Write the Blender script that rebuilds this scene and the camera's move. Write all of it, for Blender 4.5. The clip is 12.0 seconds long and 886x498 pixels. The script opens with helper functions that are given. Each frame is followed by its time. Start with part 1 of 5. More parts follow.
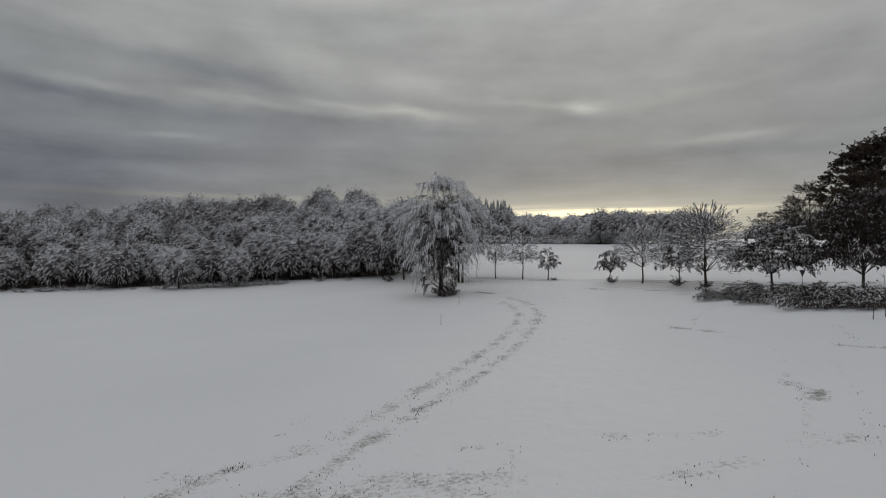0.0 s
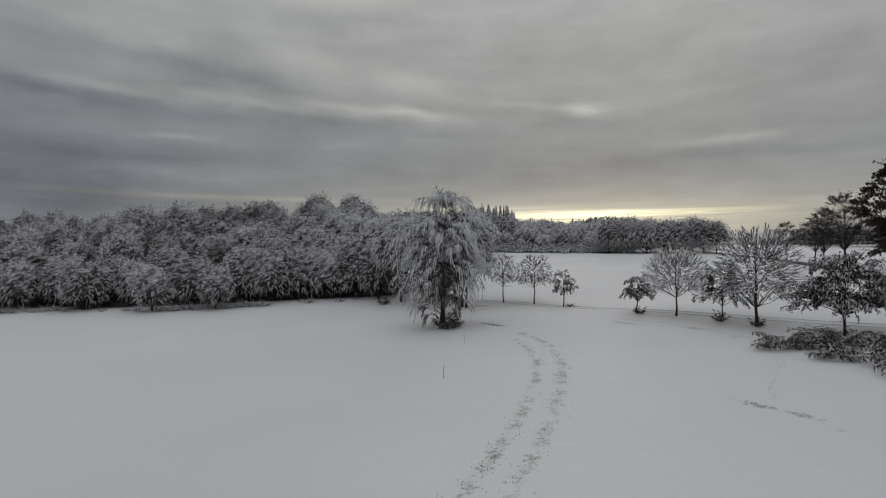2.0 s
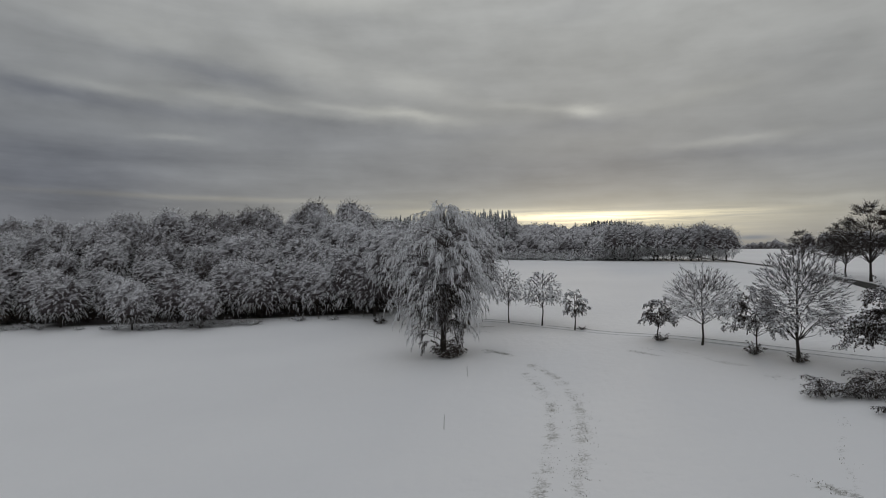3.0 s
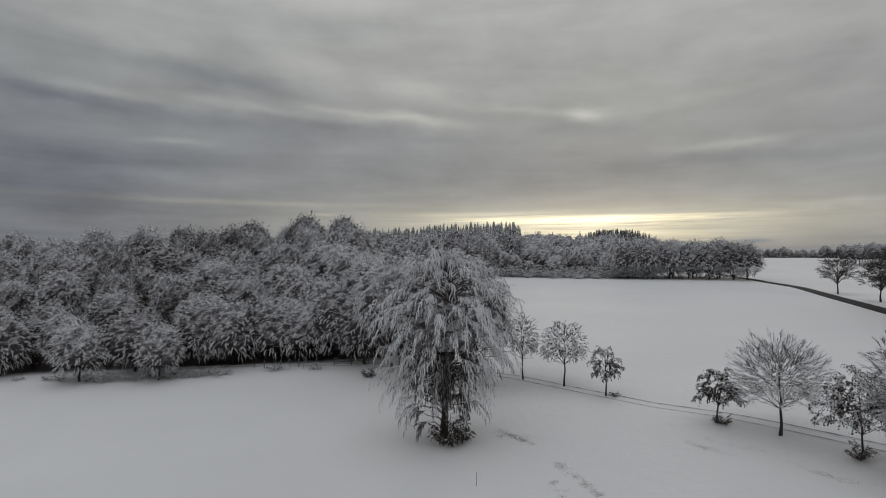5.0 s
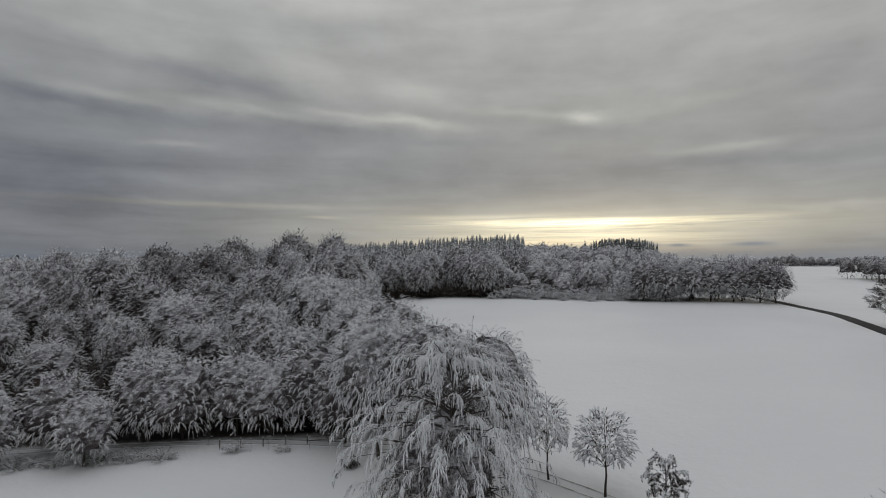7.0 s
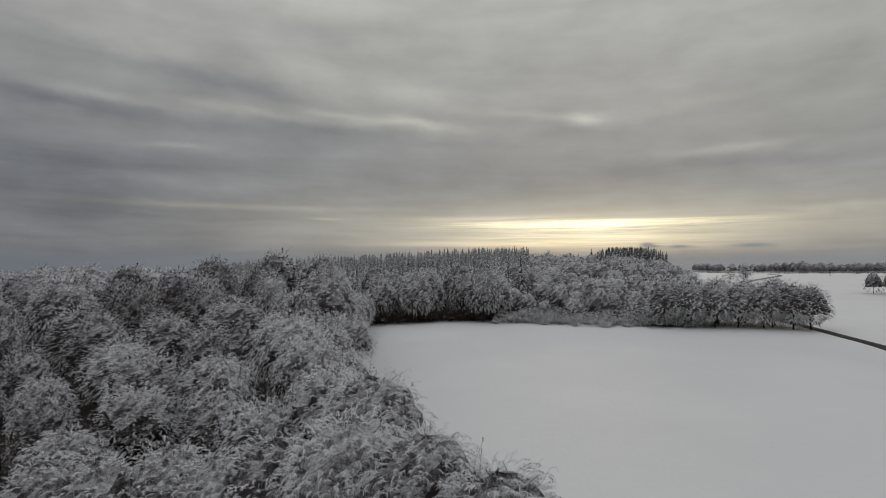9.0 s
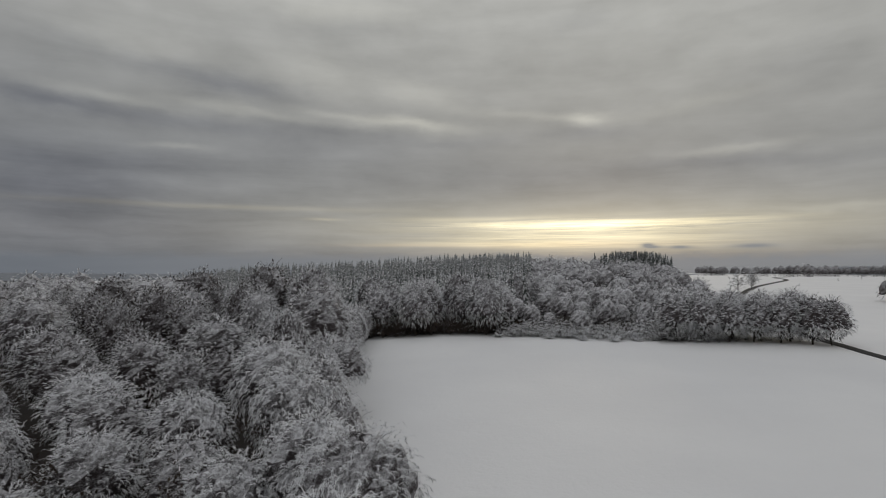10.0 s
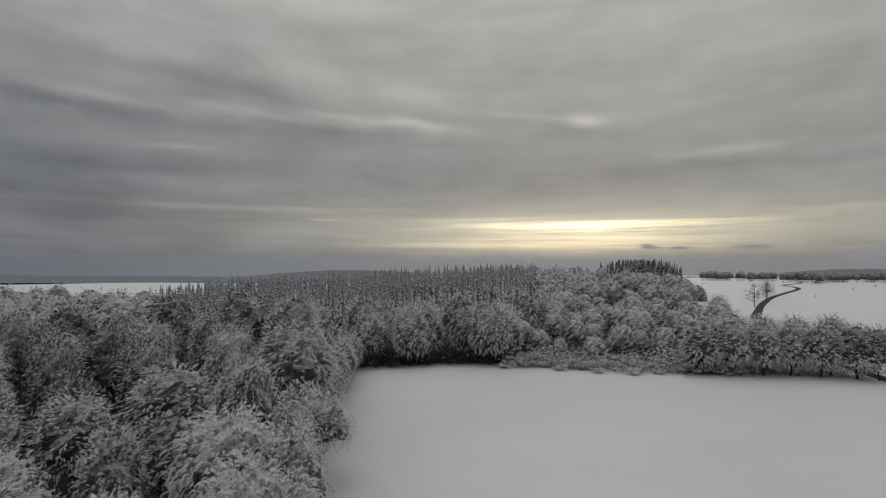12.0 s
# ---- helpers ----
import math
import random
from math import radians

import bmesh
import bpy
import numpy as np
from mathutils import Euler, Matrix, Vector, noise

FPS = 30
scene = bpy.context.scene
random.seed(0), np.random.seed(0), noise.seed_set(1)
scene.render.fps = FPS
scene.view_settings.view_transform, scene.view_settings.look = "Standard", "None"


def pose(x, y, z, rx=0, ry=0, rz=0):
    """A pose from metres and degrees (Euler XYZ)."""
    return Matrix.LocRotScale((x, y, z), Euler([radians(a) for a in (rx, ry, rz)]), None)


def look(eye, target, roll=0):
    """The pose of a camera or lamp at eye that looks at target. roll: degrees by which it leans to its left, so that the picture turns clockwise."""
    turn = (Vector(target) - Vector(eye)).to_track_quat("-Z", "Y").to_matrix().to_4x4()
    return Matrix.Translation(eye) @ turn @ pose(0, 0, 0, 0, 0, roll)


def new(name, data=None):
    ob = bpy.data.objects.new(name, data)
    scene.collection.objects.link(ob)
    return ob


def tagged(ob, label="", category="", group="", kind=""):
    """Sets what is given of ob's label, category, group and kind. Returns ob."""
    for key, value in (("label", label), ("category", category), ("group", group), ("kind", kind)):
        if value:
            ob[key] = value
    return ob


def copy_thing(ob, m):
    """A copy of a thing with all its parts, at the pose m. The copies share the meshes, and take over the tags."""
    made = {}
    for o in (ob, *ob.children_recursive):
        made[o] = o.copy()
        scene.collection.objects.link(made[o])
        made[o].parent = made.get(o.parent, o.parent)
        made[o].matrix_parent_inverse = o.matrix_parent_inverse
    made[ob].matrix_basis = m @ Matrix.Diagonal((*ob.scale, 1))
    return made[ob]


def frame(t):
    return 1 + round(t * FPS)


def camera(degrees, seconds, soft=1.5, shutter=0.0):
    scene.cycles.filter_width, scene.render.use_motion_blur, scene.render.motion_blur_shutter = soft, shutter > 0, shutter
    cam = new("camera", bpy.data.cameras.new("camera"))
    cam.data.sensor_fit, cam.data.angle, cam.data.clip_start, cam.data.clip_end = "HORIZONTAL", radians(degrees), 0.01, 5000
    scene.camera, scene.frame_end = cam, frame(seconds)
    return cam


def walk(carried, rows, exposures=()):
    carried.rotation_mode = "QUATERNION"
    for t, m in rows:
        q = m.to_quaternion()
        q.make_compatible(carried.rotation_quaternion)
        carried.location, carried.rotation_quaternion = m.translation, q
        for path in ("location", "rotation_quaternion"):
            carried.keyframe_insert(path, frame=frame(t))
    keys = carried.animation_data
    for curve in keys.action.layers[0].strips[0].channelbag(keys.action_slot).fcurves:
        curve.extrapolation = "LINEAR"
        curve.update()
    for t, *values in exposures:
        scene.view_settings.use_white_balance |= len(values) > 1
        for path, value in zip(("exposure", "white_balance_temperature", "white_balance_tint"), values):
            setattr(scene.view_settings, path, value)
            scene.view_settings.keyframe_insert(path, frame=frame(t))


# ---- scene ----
import itertools

# ---------------------------------------------------------------- camera
cam = camera(73.0, 12.0, 1.0)
# seconds, place, tilt, heading, roll
FLIGHT = [
    (0.0, 0.00, -0.00, 6.60, 91.14, -0.23, -0.18),
    (0.5, -0.07, 2.68, 7.33, 91.17, -0.24, -0.16),
    (1.0, -0.17, 5.72, 8.17, 91.19, -0.25, -0.13),
    (1.5, -0.28, 9.44, 9.31, 91.21, -0.25, -0.11),
    (2.0, -0.28, 13.52, 10.56, 91.26, -0.23, -0.09),
    (2.5, -0.24, 17.73, 11.88, 91.33, -0.19, -0.07),
    (3.0, -0.20, 21.98, 13.37, 91.40, -0.15, -0.07),
    (5.0, -0.24, 39.39, 19.64, 91.72, -0.10, -0.03),
    (5.5, -0.27, 44.55, 21.51, 91.78, -0.10, -0.01),
    (6.0, -0.25, 49.70, 23.33, 91.84, -0.12, 0.00),
    (6.5, -0.31, 54.95, 25.10, 91.91, -0.13, -0.00),
    (7.0, -0.33, 60.23, 26.87, 91.98, -0.13, -0.01),
    (9.0, 0.16, 81.59, 34.37, 92.12, -0.04, -0.03),
    (9.5, 0.27, 86.83, 36.18, 92.15, -0.02, -0.02),
    (10.0, 0.33, 92.13, 37.99, 92.17, 0.00, -0.02),
    (10.5, 0.37, 97.45, 39.83, 92.19, 0.00, -0.01),
    (11.0, 0.36, 102.74, 41.63, 92.21, -0.01, 0.00),
    (11.5, 0.37, 108.05, 43.38, 92.22, -0.03, 0.02),
    (12.0, 0.38, 113.37, 45.17, 92.23, -0.05, 0.03),
]
walk(cam, [(t, pose(x, y, z, rx, 0, rz) @ pose(0, 0, 0, 0, 0, ro)) for t, x, y, z, rx, rz, ro in FLIGHT],
     [(0.0, -0.06, 6330, 10), (3.0, -0.06, 6330, 10), (5.0, 0.02, 6360, 10), (7.0, 0.06, 6360, 10), (9.0, 0.03, 6510, 10), (12.0, -0.02, 6520, 10)])

# ---------------------------------------------------------------- world and light
SUN_AZ, SUN_EL = 14.5, 6.0      # degrees to the right of north (+y), degrees up


class Nodes:
    """Small helper to write node arithmetic."""

    def __init__(self, tree):
        self.tree = tree

    def node(self, kind, **props):
        n = self.tree.nodes.new(kind)
        for k, v in props.items():
            if k == "op":
                n.operation = v
            elif k == "blend":
                n.blend_type = v
            elif k == "data":
                n.data_type = v
        return n

    def put(self, socket, v):
        if hasattr(v, "is_output"):
            self.tree.links.new(v, socket)
        else:
            socket.default_value = v

    def m(self, op, a, b=0.0, c=0.0):
        n = self.node("ShaderNodeMath", op=op)
        self.put(n.inputs[0], a)
        self.put(n.inputs[1], b)
        self.put(n.inputs[2], c)
        return n.outputs[0]

    def mix(self, f, a, b, blend="MIX"):
        n = self.node("ShaderNodeMix", data="RGBA", blend=blend)
        self.put(n.inputs[0], f)
        self.put(n.inputs[6], a)
        self.put(n.inputs[7], b)
        return n.outputs[2]

    def noise(self, vec, scale, detail=4.0, rough=0.55, distort=0.0):
        n = self.node("ShaderNodeTexNoise")
        if vec is not None:
            self.put(n.inputs["Vector"], vec)
        self.put(n.inputs["Scale"], scale)
        self.put(n.inputs["Detail"], detail)
        self.put(n.inputs["Roughness"], rough)
        self.put(n.inputs["Distortion"], distort)
        return n.outputs["Fac"]

    def ramp(self, f, stops):
        n = self.node("ShaderNodeValToRGB")
        e = n.color_ramp.elements
        while len(e) > 1:
            e.remove(e[-1])
        e[0].position, e[0].color = stops[0][0], (*stops[0][1], 1)
        for p, c in stops[1:]:
            k = e.new(p)
            k.color = (*c, 1)
        self.put(n.inputs[0], f)
        return n.outputs[0]

    def vec(self, x, y, z):
        n = self.node("ShaderNodeCombineXYZ")
        for s, v in zip(n.inputs, (x, y, z)):
            self.put(s, v)
        return n.outputs[0]


world = bpy.data.worlds.new("overcast_sky")
scene.world = world
world.use_nodes = True
wt = world.node_tree
wt.nodes.clear()
w = Nodes(wt)
coord = w.node("ShaderNodeTexCoord").outputs["Generated"]
sep = w.node("ShaderNodeSeparateXYZ")
wt.links.new(coord, sep.inputs[0])
dx, dy, dz = sep.outputs
az = w.m("MULTIPLY", w.m("ARCTAN2", dx, dy), 57.2958)
el = w.m("MULTIPLY", w.m("ARCSINE", dz), 57.2958)
# cloud sheet seen in perspective
lift = w.m("ADD", w.m("MAXIMUM", dz, 0.0), 0.07)
cx, cy = w.m("DIVIDE", dx, lift), w.m("DIVIDE", dy, lift)
sheet = w.vec(w.m("MULTIPLY", cx, 0.55), cy, 0.0)
broad = w.noise(sheet, 0.9, 5.0, 0.5, 0.6)
fine = w.noise(w.vec(w.m("MULTIPLY", az, 0.05), w.m("MULTIPLY", el, 0.30), 3.0), 1.3, 4.0, 0.55, 0.3)
# the cloud bands wander a little
wob = w.m("MULTIPLY", w.m("SUBTRACT", w.noise(w.vec(w.m("MULTIPLY", az, 0.10), w.m("MULTIPLY", el, 0.22), 5.0), 1.0, 5.0, 0.55), 0.5), 2.2)
elw = w.m("ADD", el, wob)
azw = w.m("ADD", az, w.m("MULTIPLY", wob, 2.0))


def band(a0, e0, half_a, half_e, slope):
    """A soft streak of cloud: centre, half sizes in degrees, and its slope."""
    a = w.m("SUBTRACT", azw, a0)
    e = w.m("SUBTRACT", w.m("SUBTRACT", elw, e0), w.m("MULTIPLY", a, slope))
    a, e = w.m("DIVIDE", a, half_a), w.m("DIVIDE", e, half_e)
    r = w.m("ADD", w.m("MULTIPLY", a, a), w.m("MULTIPLY", e, e))
    return w.m("EXPONENT", w.m("MULTIPLY", r, -1.0))


# dark streaks (-) and light streaks (+)
BANDS = (
    (-24.5, 17.0, 8.9, 0.98, -0.110, -0.060), (-18.0, 16.6, 5.4, 0.93, -0.105, -0.050), (-34.3, 13.9, 4.1, 0.62, -0.121, -0.045), (-23.2, 13.0, 11.9, 0.89, -0.065, -0.055), (-11.9, 13.2, 6.2, 0.63, -0.102, -0.040),
    (-30.9, 9.1, 11.9, 1.39, 0.000, -0.040), (-33.6, 6.8, 9.8, 1.35, 0.000, -0.045), (-30.9, 4.3, 11.9, 1.62, 0.000, -0.035), (-9.8, 11.1, 13.1, 1.33, 0.000, -0.035), (13.6, 12.7, 4.6, 0.74, 0.000, -0.055),
    (0.9, 12.1, 6.5, 0.65, 0.000, -0.030), (26.0, 9.5, 9.6, 0.58, -0.056, -0.035), (11.5, 9.0, 15.6, 1.06, 0.000, -0.025), (-9.8, 22.2, 6.3, 0.96, 0.000, -0.020), (12.6, 22.4, 3.6, 1.06, 0.000, -0.025),
    (32.1, 16.5, 4.7, 1.83, 0.000, -0.025), (-36.5, 10.0, 9.1, 11.30, 0.000, -0.030), (-28.9, 14.5, 5.4, 0.52, -0.103, 0.055), (-18.5, 14.5, 6.3, 0.51, -0.084, 0.055), (-2.9, 13.8, 4.9, 0.49, -0.040, 0.095),
    (-7.7, 14.5, 5.8, 0.43, -0.101, 0.060), (-2.4, 16.6, 3.8, 1.19, -0.250, 0.050), (-11.9, 18.0, 4.7, 1.85, -0.153, 0.045), (-9.8, 23.6, 6.8, 1.33, 0.000, 0.050), (-27.6, 18.8, 6.4, 2.16, 0.000, 0.035),
    (13.8, 14.1, 1.9, 0.58, 0.000, 0.120), (8.4, 14.7, 6.3, 0.43, -0.061, 0.045), (-24.5, 10.7, 2.7, 0.34, 0.000, 0.055), (26.0, 10.5, 3.9, 0.39, 0.000, 0.055), (23.7, 14.8, 6.8, 0.59, 0.164, 0.030),
    (34.0, 5.2, 4.5, 0.31, 0.000, 0.045), (19.0, 17.9, 23.2, 13.28, 0.000, 0.030),
)
tone = None
for a0, e0, ha, he, sl, amp in BANDS:
    term = w.m("MULTIPLY", band(a0, e0, ha, he, sl), amp * (1.2 if amp < 0 else 1.35))
    tone = term if tone is None else w.m("ADD", tone, term)
grey = w.ramp(w.m("DIVIDE", w.m("ADD", el, 5.0), 95.0), (
    (0.0, (0.170, 0.182, 0.200)), (0.05, (0.185, 0.196, 0.212)), (0.09, (0.240, 0.240, 0.238)), (0.15, (0.258, 0.260, 0.258)),
    (0.22, (0.305, 0.306, 0.296)), (0.31, (0.385, 0.387, 0.372)), (0.45, (0.44, 0.445, 0.45)), (1.0, (0.63, 0.645, 0.665))))
mod = w.m("ADD", w.m("MULTIPLY", w.m("SUBTRACT", broad, 0.5), 0.14), w.m("MULTIPLY", w.m("SUBTRACT", fine, 0.5), 0.40))
thin_layers = w.noise(w.vec(w.m("MULTIPLY", azw, 0.08), w.m("MULTIPLY", elw, 1.0), 2.0), 1.0, 6.0, 0.55, 0.2)
lower = w.m("MINIMUM", w.m("MAXIMUM", w.m("DIVIDE", w.m("SUBTRACT", 13.0, el), 8.0), 0.0), 1.0)
mod = w.m("ADD", mod, w.m("MULTIPLY", w.m("MULTIPLY", w.m("SUBTRACT", thin_layers, 0.5), lower), 0.46))
billow = w.noise(w.vec(w.m("MULTIPLY", az, 0.16), w.m("MULTIPLY", el, 0.30), 8.0), 1.0, 4.0, 0.5, 0.0)
mod = w.m("ADD", mod, w.m("MULTIPLY", w.m("SUBTRACT", billow, 0.5), 0.44))
mod = w.m("ADD", 1.0, mod)
sky_grey = w.mix(1.0, grey, w.vec(mod, mod, mod), "MULTIPLY")
warm_tone = w.vec(tone, w.m("MULTIPLY", tone, 0.97), w.m("MULTIPLY", tone, 0.80))
sky_grey = w.mix(1.0, sky_grey, warm_tone, "ADD")
# heavier slate-blue cloud in the west
west = w.m("MINIMUM", w.m("MAXIMUM", w.m("DIVIDE", w.m("SUBTRACT", -4.0, azw), 30.0), 0.0), 1.0)
west = w.m("MULTIPLY", west, w.m("MINIMUM", w.m("MAXIMUM", w.m("DIVIDE", w.m("SUBTRACT", 26.0, elw), 14.0), 0.0), 1.0))
sky_grey = w.mix(west, sky_grey, w.mix(1.0, sky_grey, (0.86, 0.88, 0.915, 1), "MULTIPLY"))
# the low evening gap in the cloud, drawn out in thin layers
strata = w.noise(w.vec(w.m("MULTIPLY", az, 0.07), w.m("MULTIPLY", el, 2.3), 9.0), 1.0, 6.0, 0.65, 0.3)
strata = w.m("MINIMUM", w.m("MAXIMUM", w.m("MULTIPLY", w.m("SUBTRACT", strata, 0.38), 5.5), 0.0), 1.5)
elx = w.m("ADD", el, w.m("MULTIPLY", wob, 0.12))


def glow(a0, e0, half_a, half_e):
    a, e = w.m("DIVIDE", w.m("SUBTRACT", az, a0), half_a), w.m("DIVIDE", w.m("SUBTRACT", elx, e0), half_e)
    return w.m("EXPONENT", w.m("MULTIPLY", w.m("ADD", w.m("MULTIPLY", a, a), w.m("MULTIPLY", e, e)), -1.0))


wide = w.m("MULTIPLY", glow(15.0, 4.1, 24.0, 2.3), 0.24)
core = w.m("MULTIPLY", w.m("MULTIPLY", glow(13.5, 4.35, 10.5, 0.55), w.m("ADD", 0.15, strata)), 0.86)
body = w.m("MULTIPLY", w.m("MULTIPLY", glow(12.5, 3.0, 10.5, 0.95), w.m("ADD", 0.40, w.m("MULTIPLY", strata, 0.8))), 0.42)
low = w.m("MULTIPLY", w.m("ADD", glow(3.0, 2.7, 8.0, 0.22), w.m("MULTIPLY", glow(2.0, 5.0, 6.0, 0.22), 0.6)), 0.20)
thin = w.m("ADD", w.m("MULTIPLY", glow(-19.0, 5.85, 14.0, 0.24), 0.45), w.m("MULTIPLY", glow(-11.2, 4.9, 1.6, 0.13), 0.7))
low = w.m("ADD", w.m("ADD", low, w.m("MULTIPLY", thin, 0.14)), body)
gap = w.m("ADD", core, low)
ember = w.m("MULTIPLY", w.m("ADD", glow(11.5, 2.55, 9.0, 0.32), w.m("MULTIPLY", glow(-3.0, 2.5, 6.0, 0.16), 0.5)), 0.16)
sky_col = w.mix(1.0, sky_grey, w.vec(w.m("MULTIPLY", wide, 1.0), w.m("MULTIPLY", wide, 0.90), w.m("MULTIPLY", wide, 0.58)), "ADD")
sky_col = w.mix(1.0, sky_col, w.vec(w.m("MULTIPLY", gap, 1.0), w.m("MULTIPLY", gap, 0.85), w.m("MULTIPLY", gap, 0.48)), "ADD")
sky_col = w.mix(1.0, sky_col, w.vec(ember, w.m("MULTIPLY", ember, 0.62), w.m("MULTIPLY", ember, 0.22)), "ADD")
# thin cloud bank on the horizon under the gap
edge = w.m("ADD", 1.85, w.m("MULTIPLY", w.m("SUBTRACT", w.noise(w.vec(w.m("MULTIPLY", az, 0.35), w.m("MULTIPLY", el, 0.8), 6.0), 1.0, 5.0, 0.6), 0.5), 1.6))
bank = w.m("MULTIPLY", w.m("MINIMUM", w.m("MAXIMUM", w.m("DIVIDE", w.m("SUBTRACT", edge, el), 0.8), 0.0), 1.0), 0.78)
veer = w.m("MINIMUM", w.m("MAXIMUM", w.m("DIVIDE", w.m("ADD", az, 36.0), 36.0), 0.0), 1.0)
puff = w.m("ADD", w.m("ADD", glow(18.9, 2.45, 0.55, 0.17), glow(19.3, 2.25, 0.9, 0.14)), w.m("ADD", glow(21.6, 2.2, 1.0, 0.16), glow(27.5, 2.2, 1.6, 0.2)))
bank = w.m("MAXIMUM", bank, w.m("MINIMUM", w.m("MULTIPLY", puff, 0.9), 0.85))
bank_col = w.mix(veer, (0.140, 0.156, 0.178, 1), (0.228, 0.238, 0.252, 1))
nish = w.node("ShaderNodeTexSky")
nish.sky_type, nish.sun_disc = "NISHITA", False
nish.sun_elevation, nish.sun_rotation = radians(SUN_EL), radians(SUN_AZ)
both = w.mix(1.0, sky_col, w.mix(1.0, nish.outputs[0], (0.0012, 0.0012, 0.0012, 1), "MULTIPLY"), "ADD")
bg = w.node("ShaderNodeBackground")
wt.links.new(w.mix(bank, both, bank_col), bg.inputs[0])
bg.inputs[1].default_value = 1.0
wo = w.node("ShaderNodeOutputWorld")
wt.links.new(bg.outputs[0], wo.inputs[0])

sun = new("sun", bpy.data.lights.new("sun", "SUN"))
sun.data.energy, sun.data.angle, sun.data.color = 0.5, radians(14), (1.0, 0.84, 0.62)
_a, _e = radians(SUN_AZ), radians(SUN_EL + 3)
sun.matrix_world = look((0, 0, 200), (-math.sin(_a) * math.cos(_e) * 100, -math.cos(_a) * math.cos(_e) * 100, 200 - math.sin(_e) * 100))


# ---------------------------------------------------------------- materials
def material(name, rough=0.8):
    mat = bpy.data.materials.new(name)
    mat.use_nodes = True
    n = Nodes(mat.node_tree)
    bsdf = mat.node_tree.nodes["Principled BSDF"]
    bsdf.inputs["Roughness"].default_value = rough
    bsdf.inputs["Specular IOR Level"].default_value = 0.25
    place = n.node("ShaderNodeTexCoord").outputs["Object"]
    return mat, n, bsdf, place


def bump(n, bsdf, height, strength, distance):
    b = n.node("ShaderNodeBump")
    b.inputs["Strength"].default_value, b.inputs["Distance"].default_value = strength, distance
    n.put(b.inputs["Height"], height)
    n.tree.links.new(b.outputs[0], bsdf.inputs["Normal"])


def attribute(n, name):
    a = n.node("ShaderNodeAttribute")
    a.attribute_name = name
    return a.outputs["Fac"]


def ground_material():
    mat, n, b, p = material("field_snow", 0.75)
    drift = n.noise(p, 0.035, 4.0, 0.5)
    crust = n.noise(p, 1.3, 6.0, 0.6)
    snow = n.ramp(drift, ((0.3, (0.785, 0.785, 0.795)), (0.7, (0.835, 0.835, 0.84))))
    snow = n.mix(n.m("MULTIPLY", crust, 0.12), snow, (0.70, 0.71, 0.73, 1))
    # stubble and grass that show through where wheels and feet went
    worn = attribute(n, "worn")
    blades = n.noise(p, 4.5, 6.0, 0.75)
    patch = n.noise(p, 0.55, 3.0, 0.6)
    show = n.m("ADD", n.m("MULTIPLY", worn, 0.50), n.m("ADD", n.m("MULTIPLY", blades, 1.15), n.m("MULTIPLY", patch, 0.75)))
    show = n.m("MULTIPLY", n.m("MINIMUM", n.m("MAXIMUM", n.m("MULTIPLY", n.m("SUBTRACT", show, 1.24), 2.8), 0.0), 0.8), n.m("MINIMUM", n.m("MULTIPLY", worn, 2.0), 1.0))
    col = n.mix(show, snow, (0.11, 0.105, 0.07, 1))
    # shade under the closed crowns, painted into the ground as leaf-litter brown
    gap_shade = attribute(n, "gap_shade")
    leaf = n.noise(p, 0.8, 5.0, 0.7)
    lit = n.m("MINIMUM", n.m("MAXIMUM", n.m("MULTIPLY", n.m("MULTIPLY", gap_shade, n.m("ADD", leaf, 0.25)), 1.9), 0.0), 0.97)
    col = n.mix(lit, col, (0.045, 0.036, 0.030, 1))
    n.put(b.inputs["Base Color"], col)
    h = n.m("ADD", n.m("MULTIPLY", n.noise(p, 0.35, 5.0, 0.6), 1.0), n.m("MULTIPLY", crust, 0.45))
    bump(n, b, h, 0.6, 0.2)
    return mat


def simple(name, c0, c1, scale, rough=0.85, bump_at=None, own_share=0.25):
    """Two tones mixed by noise, with a tone of its own for each object."""
    mat, n, b, p = material(name, rough)
    f = n.noise(p, scale, 5.0, 0.65)
    own = n.node("ShaderNodeObjectInfo").outputs["Random"]
    f = n.m("ADD", n.m("MULTIPLY", f, 1.05 - own_share), n.m("MULTIPLY", own, own_share))
    n.put(b.inputs["Base Color"], n.ramp(f, ((0.25, c0), (0.8, c1))))
    if bump_at:
        bump(n, b, n.noise(p, bump_at, 4.0, 0.6), 0.5, 0.05)
    return mat


